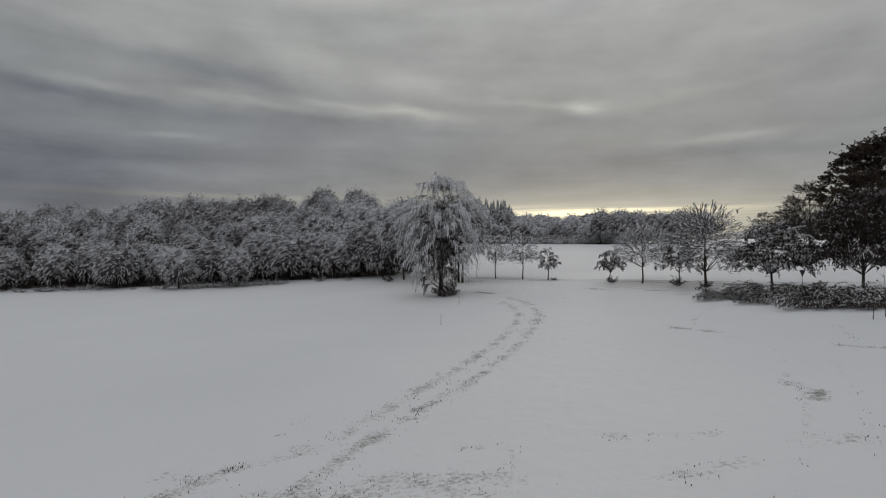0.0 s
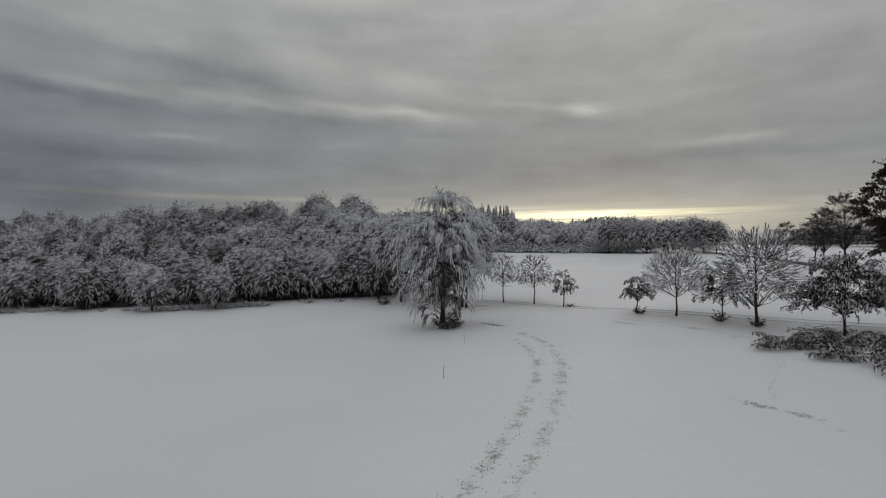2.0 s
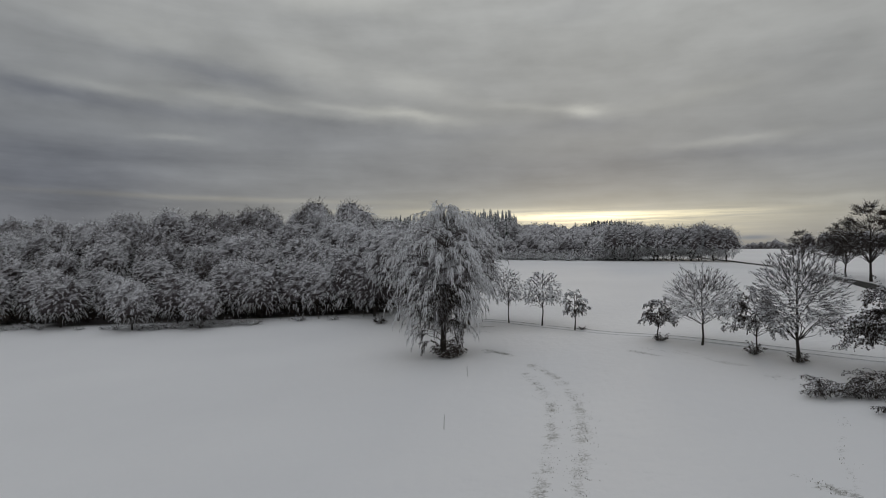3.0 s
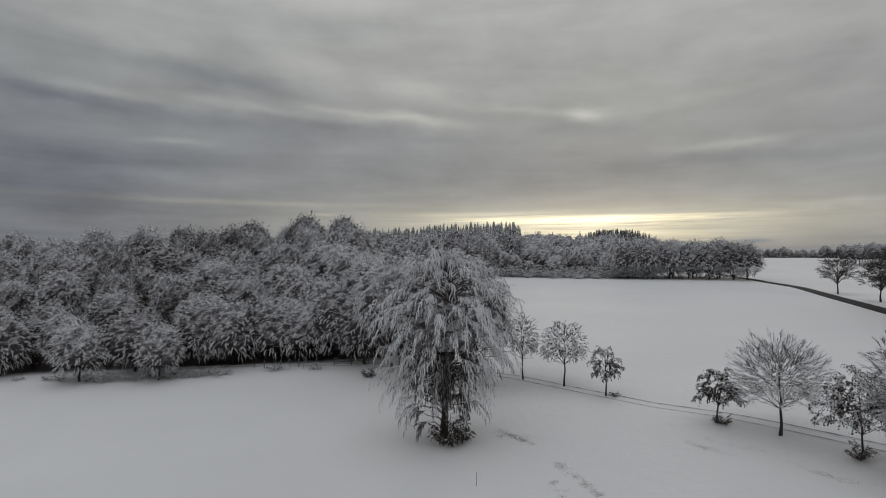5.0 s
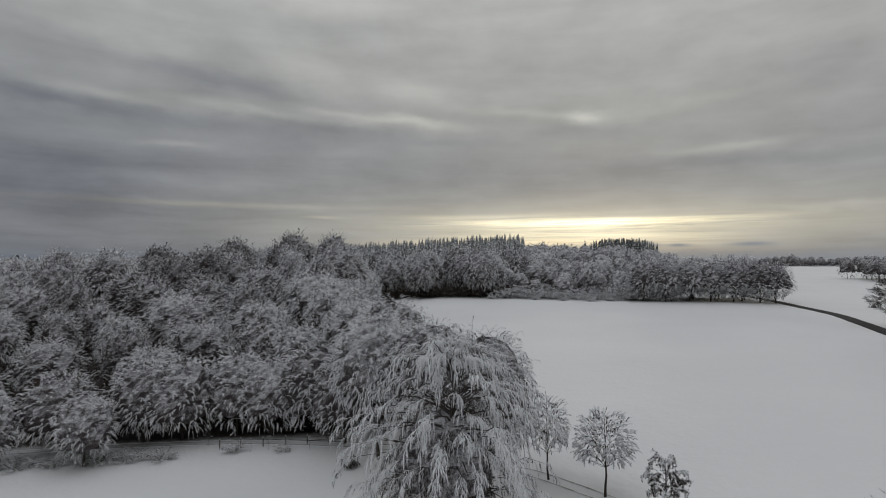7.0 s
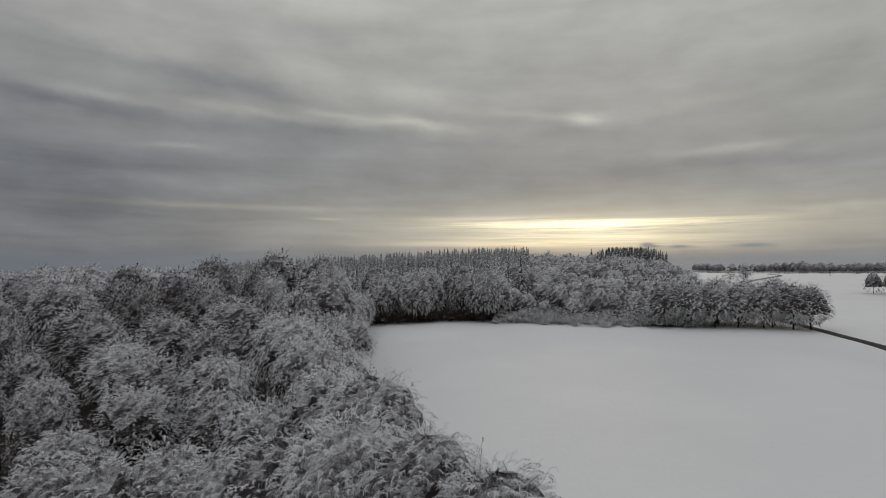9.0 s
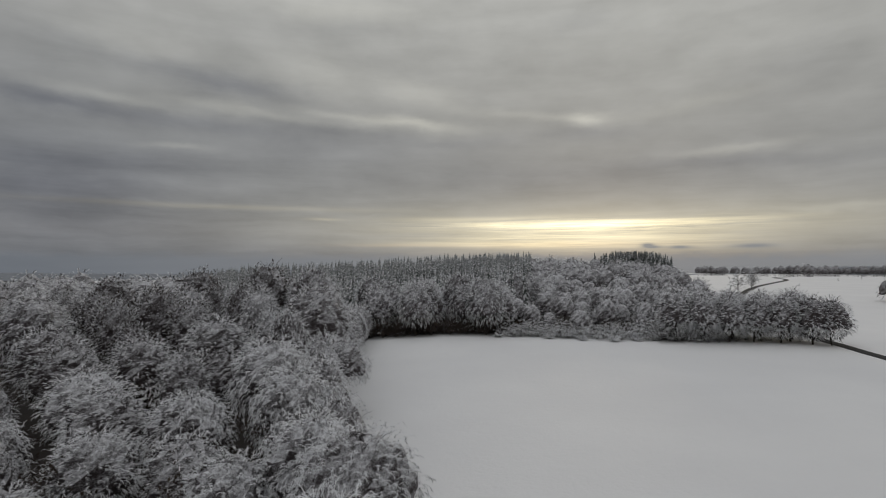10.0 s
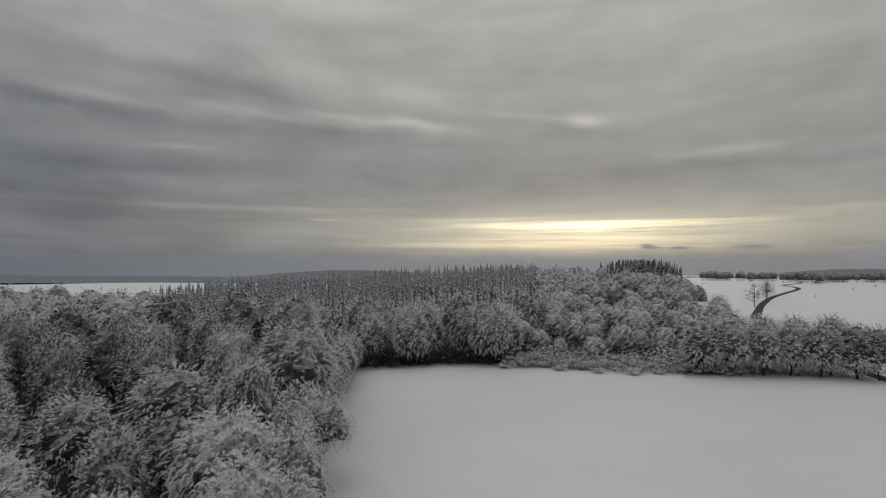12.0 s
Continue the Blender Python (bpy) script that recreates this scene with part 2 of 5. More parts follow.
def spray_material(name, dark, pale, less):
    """Fine twigs bound together by snow: snow lies on what faces up, bark shows between; each tree holds its own share."""
    mat, n, b, p = material(name, 0.8)
    geo = n.node("ShaderNodeNewGeometry")
    up = n.node("ShaderNodeSeparateXYZ")
    n.tree.links.new(geo.outputs["Normal"], up.inputs[0])
    own = n.node("ShaderNodeObjectInfo").outputs["Random"]
    fine = n.noise(p, 7.0, 5.0, 0.8)
    clot = n.noise(p, 1.6, 3.0, 0.6)
    f = n.m("ADD", n.m("MULTIPLY", n.m("SUBTRACT", fine, 0.5), 2.6), n.m("MULTIPLY", n.m("SUBTRACT", clot, 0.5), 1.2))
    f = n.m("ADD", f, n.m("ADD", n.m("MULTIPLY", own, 0.35), 0.1))
    f = n.m("ADD", f, n.m("MULTIPLY", up.outputs[2], 0.62))
    f = n.m("MINIMUM", n.m("MAXIMUM", n.m("SUBTRACT", f, less), 0.0), 1.0)
    bark = n.mix(clot, (*dark, 1), (*pale, 1))
    n.put(b.inputs["Base Color"], n.mix(f, bark, (0.80, 0.805, 0.835, 1)))
    bump(n, b, fine, 0.9, 0.12)
    return mat


GROUND = ground_material()
BARK = simple("dark_wet_bark", (0.028, 0.024, 0.021), (0.075, 0.064, 0.054), 2.5, 0.85, 9.0)
TWIG = simple("twig_bark", (0.030, 0.025, 0.023), (0.085, 0.072, 0.066), 0.6)
SNOW = simple("branch_snow", (0.72, 0.725, 0.75), (0.86, 0.865, 0.885), 0.7, 0.7)
FROST = simple("frosted_twig", (0.075, 0.068, 0.070), (0.46, 0.455, 0.47), 5.0, 0.8, None, 0.55)
SPRAY = spray_material("snowy_twig_spray", (0.033, 0.028, 0.028), (0.095, 0.078, 0.080), 0.22)
NEEDLE_SPRAY = spray_material("snowy_needle_spray", (0.014, 0.022, 0.017), (0.042, 0.055, 0.042), 0.08)
LEAF = simple("withered_leaf", (0.026, 0.020, 0.017), (0.075, 0.052, 0.040), 0.9, 0.7)
NEEDLE = simple("spruce_needle", (0.012, 0.020, 0.014), (0.040, 0.055, 0.036), 0.6, 0.7)
ASPHALT = simple("damp_asphalt", (0.022, 0.023, 0.025), (0.045, 0.045, 0.047), 0.5, 0.9, 30.0)
GRASS = simple("dry_grass", (0.055, 0.050, 0.030), (0.17, 0.15, 0.09), 0.8)
WOOD = simple("weathered_wood", (0.05, 0.042, 0.035), (0.14, 0.12, 0.10), 3.0, 0.85, 12.0)
STEEL = simple("galvanised_steel", (0.16, 0.16, 0.165), (0.27, 0.27, 0.28), 4.0, 0.5)
SIGN_BACK = simple("sign_back", (0.045, 0.047, 0.05), (0.075, 0.077, 0.08), 3.0, 0.5)
# pale blue-grey: the haze over the far woods is painted into their colour
HAZY_WOOD = simple("haze_tinted_wood", (0.19, 0.205, 0.23), (0.25, 0.265, 0.29), 0.012, 0.9)


def verge_material():
    """Earth and grass showing through thin snow, ragged towards the edges."""
    mat, n, b, p = material("thin_snow_on_earth", 0.85)
    core = attribute(n, "core")
    a = n.noise(p, 1.1, 5.0, 0.7)
    c = n.noise(p, 5.0, 5.0, 0.7)
    f = n.m("ADD", n.m("MULTIPLY", core, 0.75), n.m("ADD", n.m("MULTIPLY", a, 0.9), n.m("MULTIPLY", c, 0.6)))
    f = n.m("MINIMUM", n.m("MAXIMUM", n.m("MULTIPLY", n.m("SUBTRACT", f, 1.12), 2.6), 0.0), 0.92)
    n.put(b.inputs["Base Color"], n.mix(f, (0.79, 0.80, 0.82, 1), n.ramp(c, ((0.3, (0.05, 0.045, 0.032)), (0.7, (0.15, 0.14, 0.095))))))
    return mat


RUT = verge_material()


# ---------------------------------------------------------------- shape of the land
KNOT_Y = (-3000, -300, 0, 40, 75, 90, 108, 125, 150, 200, 290, 400, 520, 650, 800, 1000, 1300, 2000, 5000)
KNOT_Z = (-10, -4, -2.4, -1.9, -1.6, -0.9, 0.6, 1.5, 3.8, 7.8, 14.4, 20.3, 25, 28.5, 31, 31.5, 29, 22, 20)
_ty = np.arange(-600, 4990, 1.0)
_tz = np.interp(_ty, KNOT_Y, KNOT_Z)
_tz = np.convolve(np.pad(_tz, 8, mode="edge"), np.ones(17) / 17, mode="valid")


def smooth(v):
    v = np.clip(v, 0, 1)
    return v * v * (3 - 2 * v)


def height(x, y):
    """Height of the snow surface."""
    x, y = np.asarray(x, float), np.asarray(y, float)
    z = np.interp(y, _ty, _tz)
    left, right = np.minimum(x, 0), np.maximum(x, 0)
    z = z - 9.35 * (1 - np.exp(left / 170.0))
    near = np.where(right < 45, right, 45 + 25 * np.tanh((right - 45) / 25))
    z = z + 0.0007 * smooth((150 - y) / 70) * near * near
    z = z + 0.068 * smooth((285 - y) / 175) * 120 * np.tanh(right / 120)
    # the land falls away to the plain in the north-west
    z = z - 13.0 * smooth((-x - 110) / 300) * smooth((y - 450) / 400)
    # low swells of the far fields
    far = smooth((y - 700) / 800)
    return z + far * (4 * np.sin(x / 190.0 + 1.0) + 3 * np.sin(y / 170.0))


def on_ground(x, y, sink=0.0):
    return (x, y, float(height(x, y)) - sink)


def wood_east(y):
    """East edge of the tree trunks of the beech wood."""
    return np.interp(y, (140, 160, 175, 200, 225, 250, 305), (-6, -9, -13, -20, -25, -27, -28))


def wood_south(x):
    return np.interp(x, (-400, -110, -70, -20, 0), (165, 153, 150, 149, 146))


def far_wood_south(x):
    """South edge of the wood beyond the upper field."""
    return np.interp(x, (-30, 20, 46, 82, 122, 128), (304, 305, 299, 293, 286, 286))


def in_wood(x, y):
    a = (y > wood_south(x)) & (x < wood_east(y)) & (y < 305)
    b = (y >= far_wood_south(x) + 1) & (x < np.interp(y, (286, 330, 380, 430, 520, 640, 700), (76, 98, 120, 130, 160, 190, 150))) & (y < 690) & (x > -400)
    return a | b


def mesh_from(name, verts, faces, mats, face_mat=None, smooth_shade=False):
    """A mesh of triangles or quads from arrays."""
    verts = np.ascontiguousarray(verts, dtype=np.float32)
    faces = np.ascontiguousarray(faces, dtype=np.int32)
    me = bpy.data.meshes.new(name)
    k = faces.shape[1]
    me.vertices.add(len(verts))
    me.vertices.foreach_set("co", verts.ravel())
    me.loops.add(faces.size)
    me.loops.foreach_set("vertex_index", faces.ravel())
    me.polygons.add(len(faces))
    me.polygons.foreach_set("loop_start", np.arange(0, faces.size, k, dtype=np.int32))
    if face_mat is not None:
        me.polygons.foreach_set("material_index", np.ascontiguousarray(face_mat, dtype=np.int32))
    me.polygons.foreach_set("use_smooth", np.full(len(faces), smooth_shade))
    for mt in mats:
        me.materials.append(mt)
    me.update(calc_edges=True)
    me.validate()
    return me


def set_attribute(me, name, values):
    at = me.attributes.new(name, "FLOAT", "POINT")
    at.data.foreach_set("value", np.ascontiguousarray(values, dtype=np.float32))


def part(name, bm, mat, parent, label=""):
    me = bpy.data.meshes.new(name)
    bm.to_mesh(me)
    bm.free()
    me.materials.append(mat)
    ob = new(name, me)
    ob.parent = parent
    return tagged(ob, label)


def mesh_part(name, me, parent, label=""):
    ob = new(name, me)
    ob.parent = parent
    return tagged(ob, label)


def spline(points, step):
    """Points along a smooth line through the given ones, about step metres apart."""
    p = np.array(points, float)
    p = np.vstack([2 * p[0] - p[1], p, 2 * p[-1] - p[-2]])
    out = []
    for i in range(1, len(p) - 2):
        a, b, c, d = p[i - 1], p[i], p[i + 1], p[i + 2]
        n = max(2, int(np.linalg.norm(c - b) / step))
        for t in np.arange(n) / n:
            out.append(0.5 * (2 * b + (c - a) * t + (2 * a - 5 * b + 4 * c - d) * t * t + (3 * b - a - 3 * c + d) * t ** 3))
    out.append(p[-2])
    return np.array(out)


# wheel lines of the field entry, of the farm track and of older traffic: (line, half width, strength)
RUTS = (
    (((-13, 21), (-9.2, 26.6), (-5.9, 29.2), (-4.3, 32.7), (-2.5, 37.7), (0.8, 45.7), (5.6, 59.1), (9.6, 76), (10.6, 86), (9.8, 94)), 0.95, 0.72),
    (((-6.5, 22), (-2.9, 31.2), (-0.7, 36.2), (1.9, 41.6), (5.9, 52.1), (10.2, 66.6), (13.1, 81), (13.0, 91), (11.0, 98)), 0.95, 0.78),
    (((11, 19), (14.5, 24), (18.7, 31), (20.2, 35), (24, 43), (24.0, 52), (22, 58)), 0.4, 0.55),
    (((14, 18), (17.4, 24), (21.5, 31), (25, 38), (29, 41.5), (33, 50)), 0.4, 0.5),
    (((7.5, 28), (9.5, 27.2), (12.5, 26.8)), 0.9, 0.6), (((8.5, 22.5), (10.4, 23), (12, 23.6)), 0.8, 0.65),
    (((15, 25), (17, 24.5), (20, 24)), 1.3, 0.6), (((19.6, 34.5), (20.2, 32.5), (19.4, 30.5)), 0.7, 0.85),
    (((28.0, 43), (30, 40.5), (31.5, 37)), 0.5, 0.95), (((22.0, 60), (23.2, 56.5), (24.6, 52)), 0.5, 0.95),
    (((-9, 22), (-3, 23.5), (2, 23)), 2.2, 0.72), (((-12, 26), (-9.5, 26.5), (-7, 29)), 0.9, 0.8), (((1, 27.5), (3, 27), (2.5, 24)), 0.5, 0.75),
    (((6, 107), (8, 106), (9.5, 104)), 1.0, 0.75), (((-8.5, 31.5), (-7.6, 34.8)), 0.35, 0.95), (((23.5, 56), (27, 63), (32, 70)), 0.5, 0.5),
)


def axis(dense, outer_lo, outer_hi, growth):
    lo, hi, step = dense
    v = list(np.arange(lo, hi + 1e-6, step))
    s = step
    while v[-1] < outer_hi:
        s = min(s * growth, 160)
        v.append(v[-1] + s)
    s = step
    left = [lo]
    while left[-1] > outer_lo:
        s = min(s * growth, 160)
        left.append(left[-1] - s)
    return np.array(left[:0:-1] + v)


def build_ground():
    xs, ys = axis((-14, 36, 0.45), -4200, 4200, 1.10), axis((18, 102, 0.48), -500, 4700, 1.08)
    gx, gy = np.meshgrid(xs, ys)
    x, y = gx.ravel(), gy.ravel()
    z = height(x, y)
    worn = np.zeros(len(x))
    near = (np.abs(x - 15) < 36) & (y > 12) & (y < 114)
    rng = np.random.default_rng(4)
    for line, half, power in RUTS:
        c = spline(line, 0.5)
        q = np.where(near)[0]
        q = q[(x[q] > c[:, 0].min() - 3) & (x[q] < c[:, 0].max() + 3) & (y[q] > c[:, 1].min() - 3) & (y[q] < c[:, 1].max() + 3)]
        d = np.sqrt(((x[q, None] - c[None, :, 0]) ** 2 + (y[q, None] - c[None, :, 1]) ** 2).min(axis=1))
        k = np.exp(-(d / half) ** 2)
        power *= 0.93
        z[q] -= 0.05 * k * power
        worn[q] = np.maximum(worn[q], k * power)
    # wind ripple and old furrows under the snow
    close = smooth((140 - np.hypot(x - 10, y - 30)) / 100)
    z += close * (0.05 * np.sin(x * 0.42 + 1.5 * np.sin(y * 0.05)) * np.sin(y * 0.11) + 0.02 * rng.normal(size=len(x)))
    # where the ground is painted dark for the shade between and under the crowns
    gap_shade = np.where(in_wood(x, y - np.where(y < 200, 0.5, 7)) & (x < wood_east(y) - 3.5 + np.where(y > 292, 500, 0)) & ((x < 90) | (y > 320)), np.where(x < 22, 1.0, 0.8), 0.0)
    nx, ny = len(xs), len(ys)
    i = (np.arange(ny - 1)[:, None] * nx + np.arange(nx - 1)[None, :]).ravel()
    faces = np.stack([i, i + 1, i + nx + 1, i + nx], 1)
    me = mesh_from("ground", np.stack([x, y, z], 1), faces, [GROUND], None, True)
    set_attribute(me, "worn", worn)
    set_attribute(me, "gap_shade", gap_shade)
    return tagged(new("ground", me), "snow-covered rolling meadow with wheel tracks and dry stubble", "ground", "", "structure")


build_ground()


def ribbon(name, line, half, rise, mat, step=2.0, ragged=0.0, seed=1, cross=(-1, -0.6, 0, 0.6, 1)):
    """A strip that follows the land."""
    rng = np.random.default_rng(seed)
    c = spline(line, step)
    t = np.gradient(c, axis=0)
    t /= np.linalg.norm(t, axis=1)[:, None]
    side = np.stack([t[:, 1], -t[:, 0]], 1)
    k = len(cross)
    wide = half * (1 + ragged * rng.normal(size=len(c)))
    verts, core = [], []
    for j, u in enumerate(cross):
        q = c + side * (u * wide)[:, None]
        z = height(q[:, 0], q[:, 1]) + rise * (1 if abs(u) < 0.99 else 0.0)
        verts.append(np.stack([q[:, 0], q[:, 1], z - (0.06 if abs(u) > 0.99 else 0)], 1))
        core.append(np.full(len(c), 1 - abs(u)))
    verts = np.stack(verts, 1).reshape(-1, 3)
    core = np.stack(core, 1).ravel()
    i = (np.arange(len(c) - 1)[:, None] * k + np.arange(k - 1)[None, :]).ravel()
    me = mesh_from(name, verts, np.stack([i, i + k, i + k + 1, i + 1], 1), [mat], None, True)
    set_attribute(me, "core", core)
    return new(name, me)


ROAD = ((-20, -180), (12, -75), (40, 10), (54, 50), (66, 84), (79, 118), (92, 150), (101, 178), (110, 205), (120, 232), (127.5, 256), (129, 284), (130, 320), (140, 370), (163, 425), (186, 466), (211, 508),
        (249, 566), (297, 629), (340, 686), (366, 735), (386, 790), (431, 850), (520, 980), (620, 1160), (690, 1300))
tagged(ribbon("road", ROAD, 2.5, 0.18, ASPHALT, 3.0, 0.0), "cleared dark wet asphalt country road between snowy fields", "road", "", "structure")
TRACK = ((-70, 146.5), (-50, 148), (-30, 147.5), (-14, 144.5), (-3, 140.5), (8, 133.5), (12.5, 129.6), (20.6, 119.5), (26, 112.3), (32, 106.2), (39.8, 94.8), (46, 84), (52, 74), (57, 64))
tv = spline(TRACK, 3.0)
tt_ = np.gradient(tv, axis=0)
tt_ /= np.linalg.norm(tt_, axis=1)[:, None]
for k, off in enumerate((0.8, -0.8)):
    v = tv + np.stack([tt_[:, 1], -tt_[:, 0]], 1) * off
    tagged(ribbon("track_rut", v, 0.30 if k else 0.22, 0.05, RUT, 1.0, 0.3, 21 + k), "wheel rut of the farm track showing wet earth through snow", "track", "", "structure")


# ---------------------------------------------------------------- tree growth
def grow(rng, P, n, lo, hi, spread, lift, keep, length, segs, droop, wander=0.12, out=0.0):
    """Shoots on parent lines P (count, points, 3): n on each between lo and hi of its length, turned off by about spread (radians),
    raised by lift, keeping that share of the parent's rise, bending down by droop over their length; out: share by which they turn away from the stem."""
    count, pts = P.shape[0], P.shape[1]
    par = np.repeat(np.arange(count), n)
    s = (np.tile(np.arange(n), count) + rng.random(count * n)) / n
    s = (lo + (hi - lo) * s) * (pts - 1)
    i = np.minimum(s.astype(int), pts - 2)
    f = (s - i)[:, None]
    a, b = P[par, i], P[par, i + 1]
    start, tan = a + (b - a) * f, b - a
    tan /= np.linalg.norm(tan, axis=1)[:, None] + 1e-9
    head = np.arctan2(tan[:, 0], tan[:, 1])
    flat = np.hypot(tan[:, 0], tan[:, 1])
    head = np.where(flat < 0.25, rng.uniform(-np.pi, np.pi, len(head)), head)
    side = np.where(np.tile(np.arange(n), count) % 2 == 0, 1, -1)
    head = head + side * spread * rng.uniform(0.5, 1.35, len(head))
    away = np.arctan2(start[:, 0], start[:, 1])
    head = head + out * (np.mod(away - head + np.pi, 2 * np.pi) - np.pi)
    elev = np.arcsin(np.clip(tan[:, 2], -1, 1)) * keep + lift + rng.normal(0, 0.16, len(head))
    L = np.asarray(length)
    L = (L[par] if L.ndim else np.full(len(par), float(L))) * rng.uniform(0.65, 1.2, len(par)) * (1.12 - 0.42 * s / (pts - 1))
    return shoot(rng, start, head, elev, L, segs, droop, wander), par


def shoot(rng, start, head, elev, L, segs, droop, wander):
    out = np.empty((len(start), segs + 1, 3))
    out[:, 0] = start
    droop = np.asarray(droop) * rng.uniform(0.7, 1.3, len(start))
    for k in range(segs):
        e = elev - droop * ((k + 0.7) / segs) ** 1.1
        e = np.maximum(e, -1.45)
        head = head + rng.normal(0, wander, len(head))
        step = np.stack([np.sin(head) * np.cos(e), np.cos(head) * np.cos(e), np.sin(e)], 1)
        out[:, k + 1] = out[:, k] + step * (L / segs)[:, None]
    return out


def tubes(P, r0, r1, sides, rng=None):
    """Tapered tubes round the lines P: vertices and quads."""
    n, pts = P.shape[0], P.shape[1]
    T = np.gradient(P, axis=1)
    T /= np.linalg.norm(T, axis=2)[..., None] + 1e-9
    ref = np.where(np.abs(T[..., 2:3]) > 0.9, np.array([1.0, 0, 0]), np.array([0, 0, 1.0]))
    A = np.cross(T, ref)
    A /= np.linalg.norm(A, axis=2)[..., None] + 1e-9
    B = np.cross(A, T)
    u = np.linspace(0, 1, pts)[None, :]
    r0, r1 = np.broadcast_to(np.asarray(r0, float), (n,)), np.broadcast_to(np.asarray(r1, float), (n,))
    r = r0[:, None] * (1 - u) + r1[:, None] * u
    rings = []
    for k in range(sides):
        a = 2 * np.pi * k / sides
        rings.append(P + (A * np.cos(a) + B * np.sin(a)) * r[..., None])
    V = np.stack(rings, 2)
    base = (np.arange(n)[:, None] * pts + np.arange(pts - 1)[None, :]).ravel() * sides
    F = []
    for k in range(sides):
        j = (k + 1) % sides
        F.append(np.stack([base + k, base + j, base + sides + j, base + sides + k], 1))
    return V.reshape(-1, 3), np.concatenate(F)


def sprigs(P, half, thick, snowy, rng, outer=None):
    """Three-sided pointed twigs along the lines P. Where snowy, two broad upper faces carry snow and the lower one is
    bark;
    elsewhere the snow lies only on the flat top face and the sides are frosted. Those not outer keep dark bark; in tree
    crowns this puts the inner shade into the colour.
    Material index: 0 twig, 1 snow, 3 frosted twig."""
    n, pts = P.shape[0], P.shape[1]
    T = np.gradient(P, axis=1)
    T /= np.linalg.norm(T, axis=2)[..., None] + 1e-9
    z = np.array([0, 0, 1.0])
    S = np.cross(T, z)
    S /= np.linalg.norm(S, axis=2)[..., None] + 1e-6
    U = np.cross(S, T)
    u = np.linspace(0, 1, pts)[:-1]
    prof = (np.minimum(1.0, 0.45 + 1.6 * u) if pts > 2 else np.array([1.15]))[None, :, None]
    h = (np.broadcast_to(np.asarray(half, float), (n,)) * rng.uniform(0.6, 1.4, n))[:, None, None] * prof
    t = (np.broadcast_to(np.asarray(thick, float), (n,)))[:, None, None] * prof
    up = np.where(snowy, 1.0, -1.0)[:, None, None]
    Q, S, U = P[:, :-1], S[:, :-1], U[:, :-1]
    ring = np.stack([Q - S * h, Q + S * h, Q + U * t * up], 2).reshape(n, -1, 3)
    per = 3 * (pts - 1) + 1
    V = np.concatenate([ring, P[:, -1:]], 1).reshape(-1, 3)
    F, M = [], []
    first = np.arange(n) * per
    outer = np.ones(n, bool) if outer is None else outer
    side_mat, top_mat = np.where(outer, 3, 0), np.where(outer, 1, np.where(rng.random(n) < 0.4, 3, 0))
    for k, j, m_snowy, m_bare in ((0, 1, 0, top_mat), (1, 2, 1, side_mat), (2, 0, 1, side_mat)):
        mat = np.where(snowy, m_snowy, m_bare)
        for i in range(pts - 2):
            a = first + 3 * i
            F.append(np.stack([a + k, a + j, a + 3 + j], 1)), M.append(mat)
            F.append(np.stack([a + k, a + 3 + j, a + 3 + k], 1)), M.append(mat)
        a = first + 3 * (pts - 2)
        F.append(np.stack([a + k, a + j, first + per - 1], 1)), M.append(mat)
    return V, np.concatenate(F), np.concatenate(M)


def lobed(rng, deep):
    """A crown's own pattern of lobes: how far it reaches at the cosine c from its top and the bearing a."""
    waves = [(k, q, rng.uniform(0.4, 1.0), rng.uniform(0, 6.28), rng.uniform(0, 6.28)) for k, q in ((2, 2), (3, 3), (4, 5), (6, 6), (7, 8))]
    return lambda c, a: 1 + deep * np.minimum(1, 1.3 * np.sqrt(np.clip(1 - c * c, 0, 1))) * sum(w_ * np.cos(k * a + u) * np.sin(q * np.arccos(c) + v) for k, q, w_, u, v in waves)


def thicket_core(R, H, zc, zb, full, waist, share, reach, rng, rows, cols, turn_down):
    """The crowded inner twigs of a crown, too dense to see through: an uneven, lobed bell inside the outer sprays, open below."""
    c = np.cos(np.linspace(0, turn_down, rows))[:, None]
    a = np.linspace(0, 2 * np.pi, cols, endpoint=False)[None, :]
    f = share * (reach(c, a) + rng.normal(0, 0.03, (rows, cols)))
    hor = R * np.sqrt(np.clip(1 - np.abs(c) ** full, 0, 1)) * (1 - waist * np.clip(-c, 0, 1)) * f
    z = zc + np.where(c > 0, (H - zc) * c, (zc - zb) * c) * f
    V = np.stack([np.sin(a) * hor, np.cos(a) * hor, z], 2).reshape(-1, 3)
    i = (np.arange(rows - 1)[:, None] * cols + np.arange(cols)[None, :]).ravel()
    j = (np.arange(rows - 1)[:, None] * cols + (np.arange(cols)[None, :] + 1) % cols).ravel()
    return V, np.stack([i, j, j + cols, i + cols], 1), 4


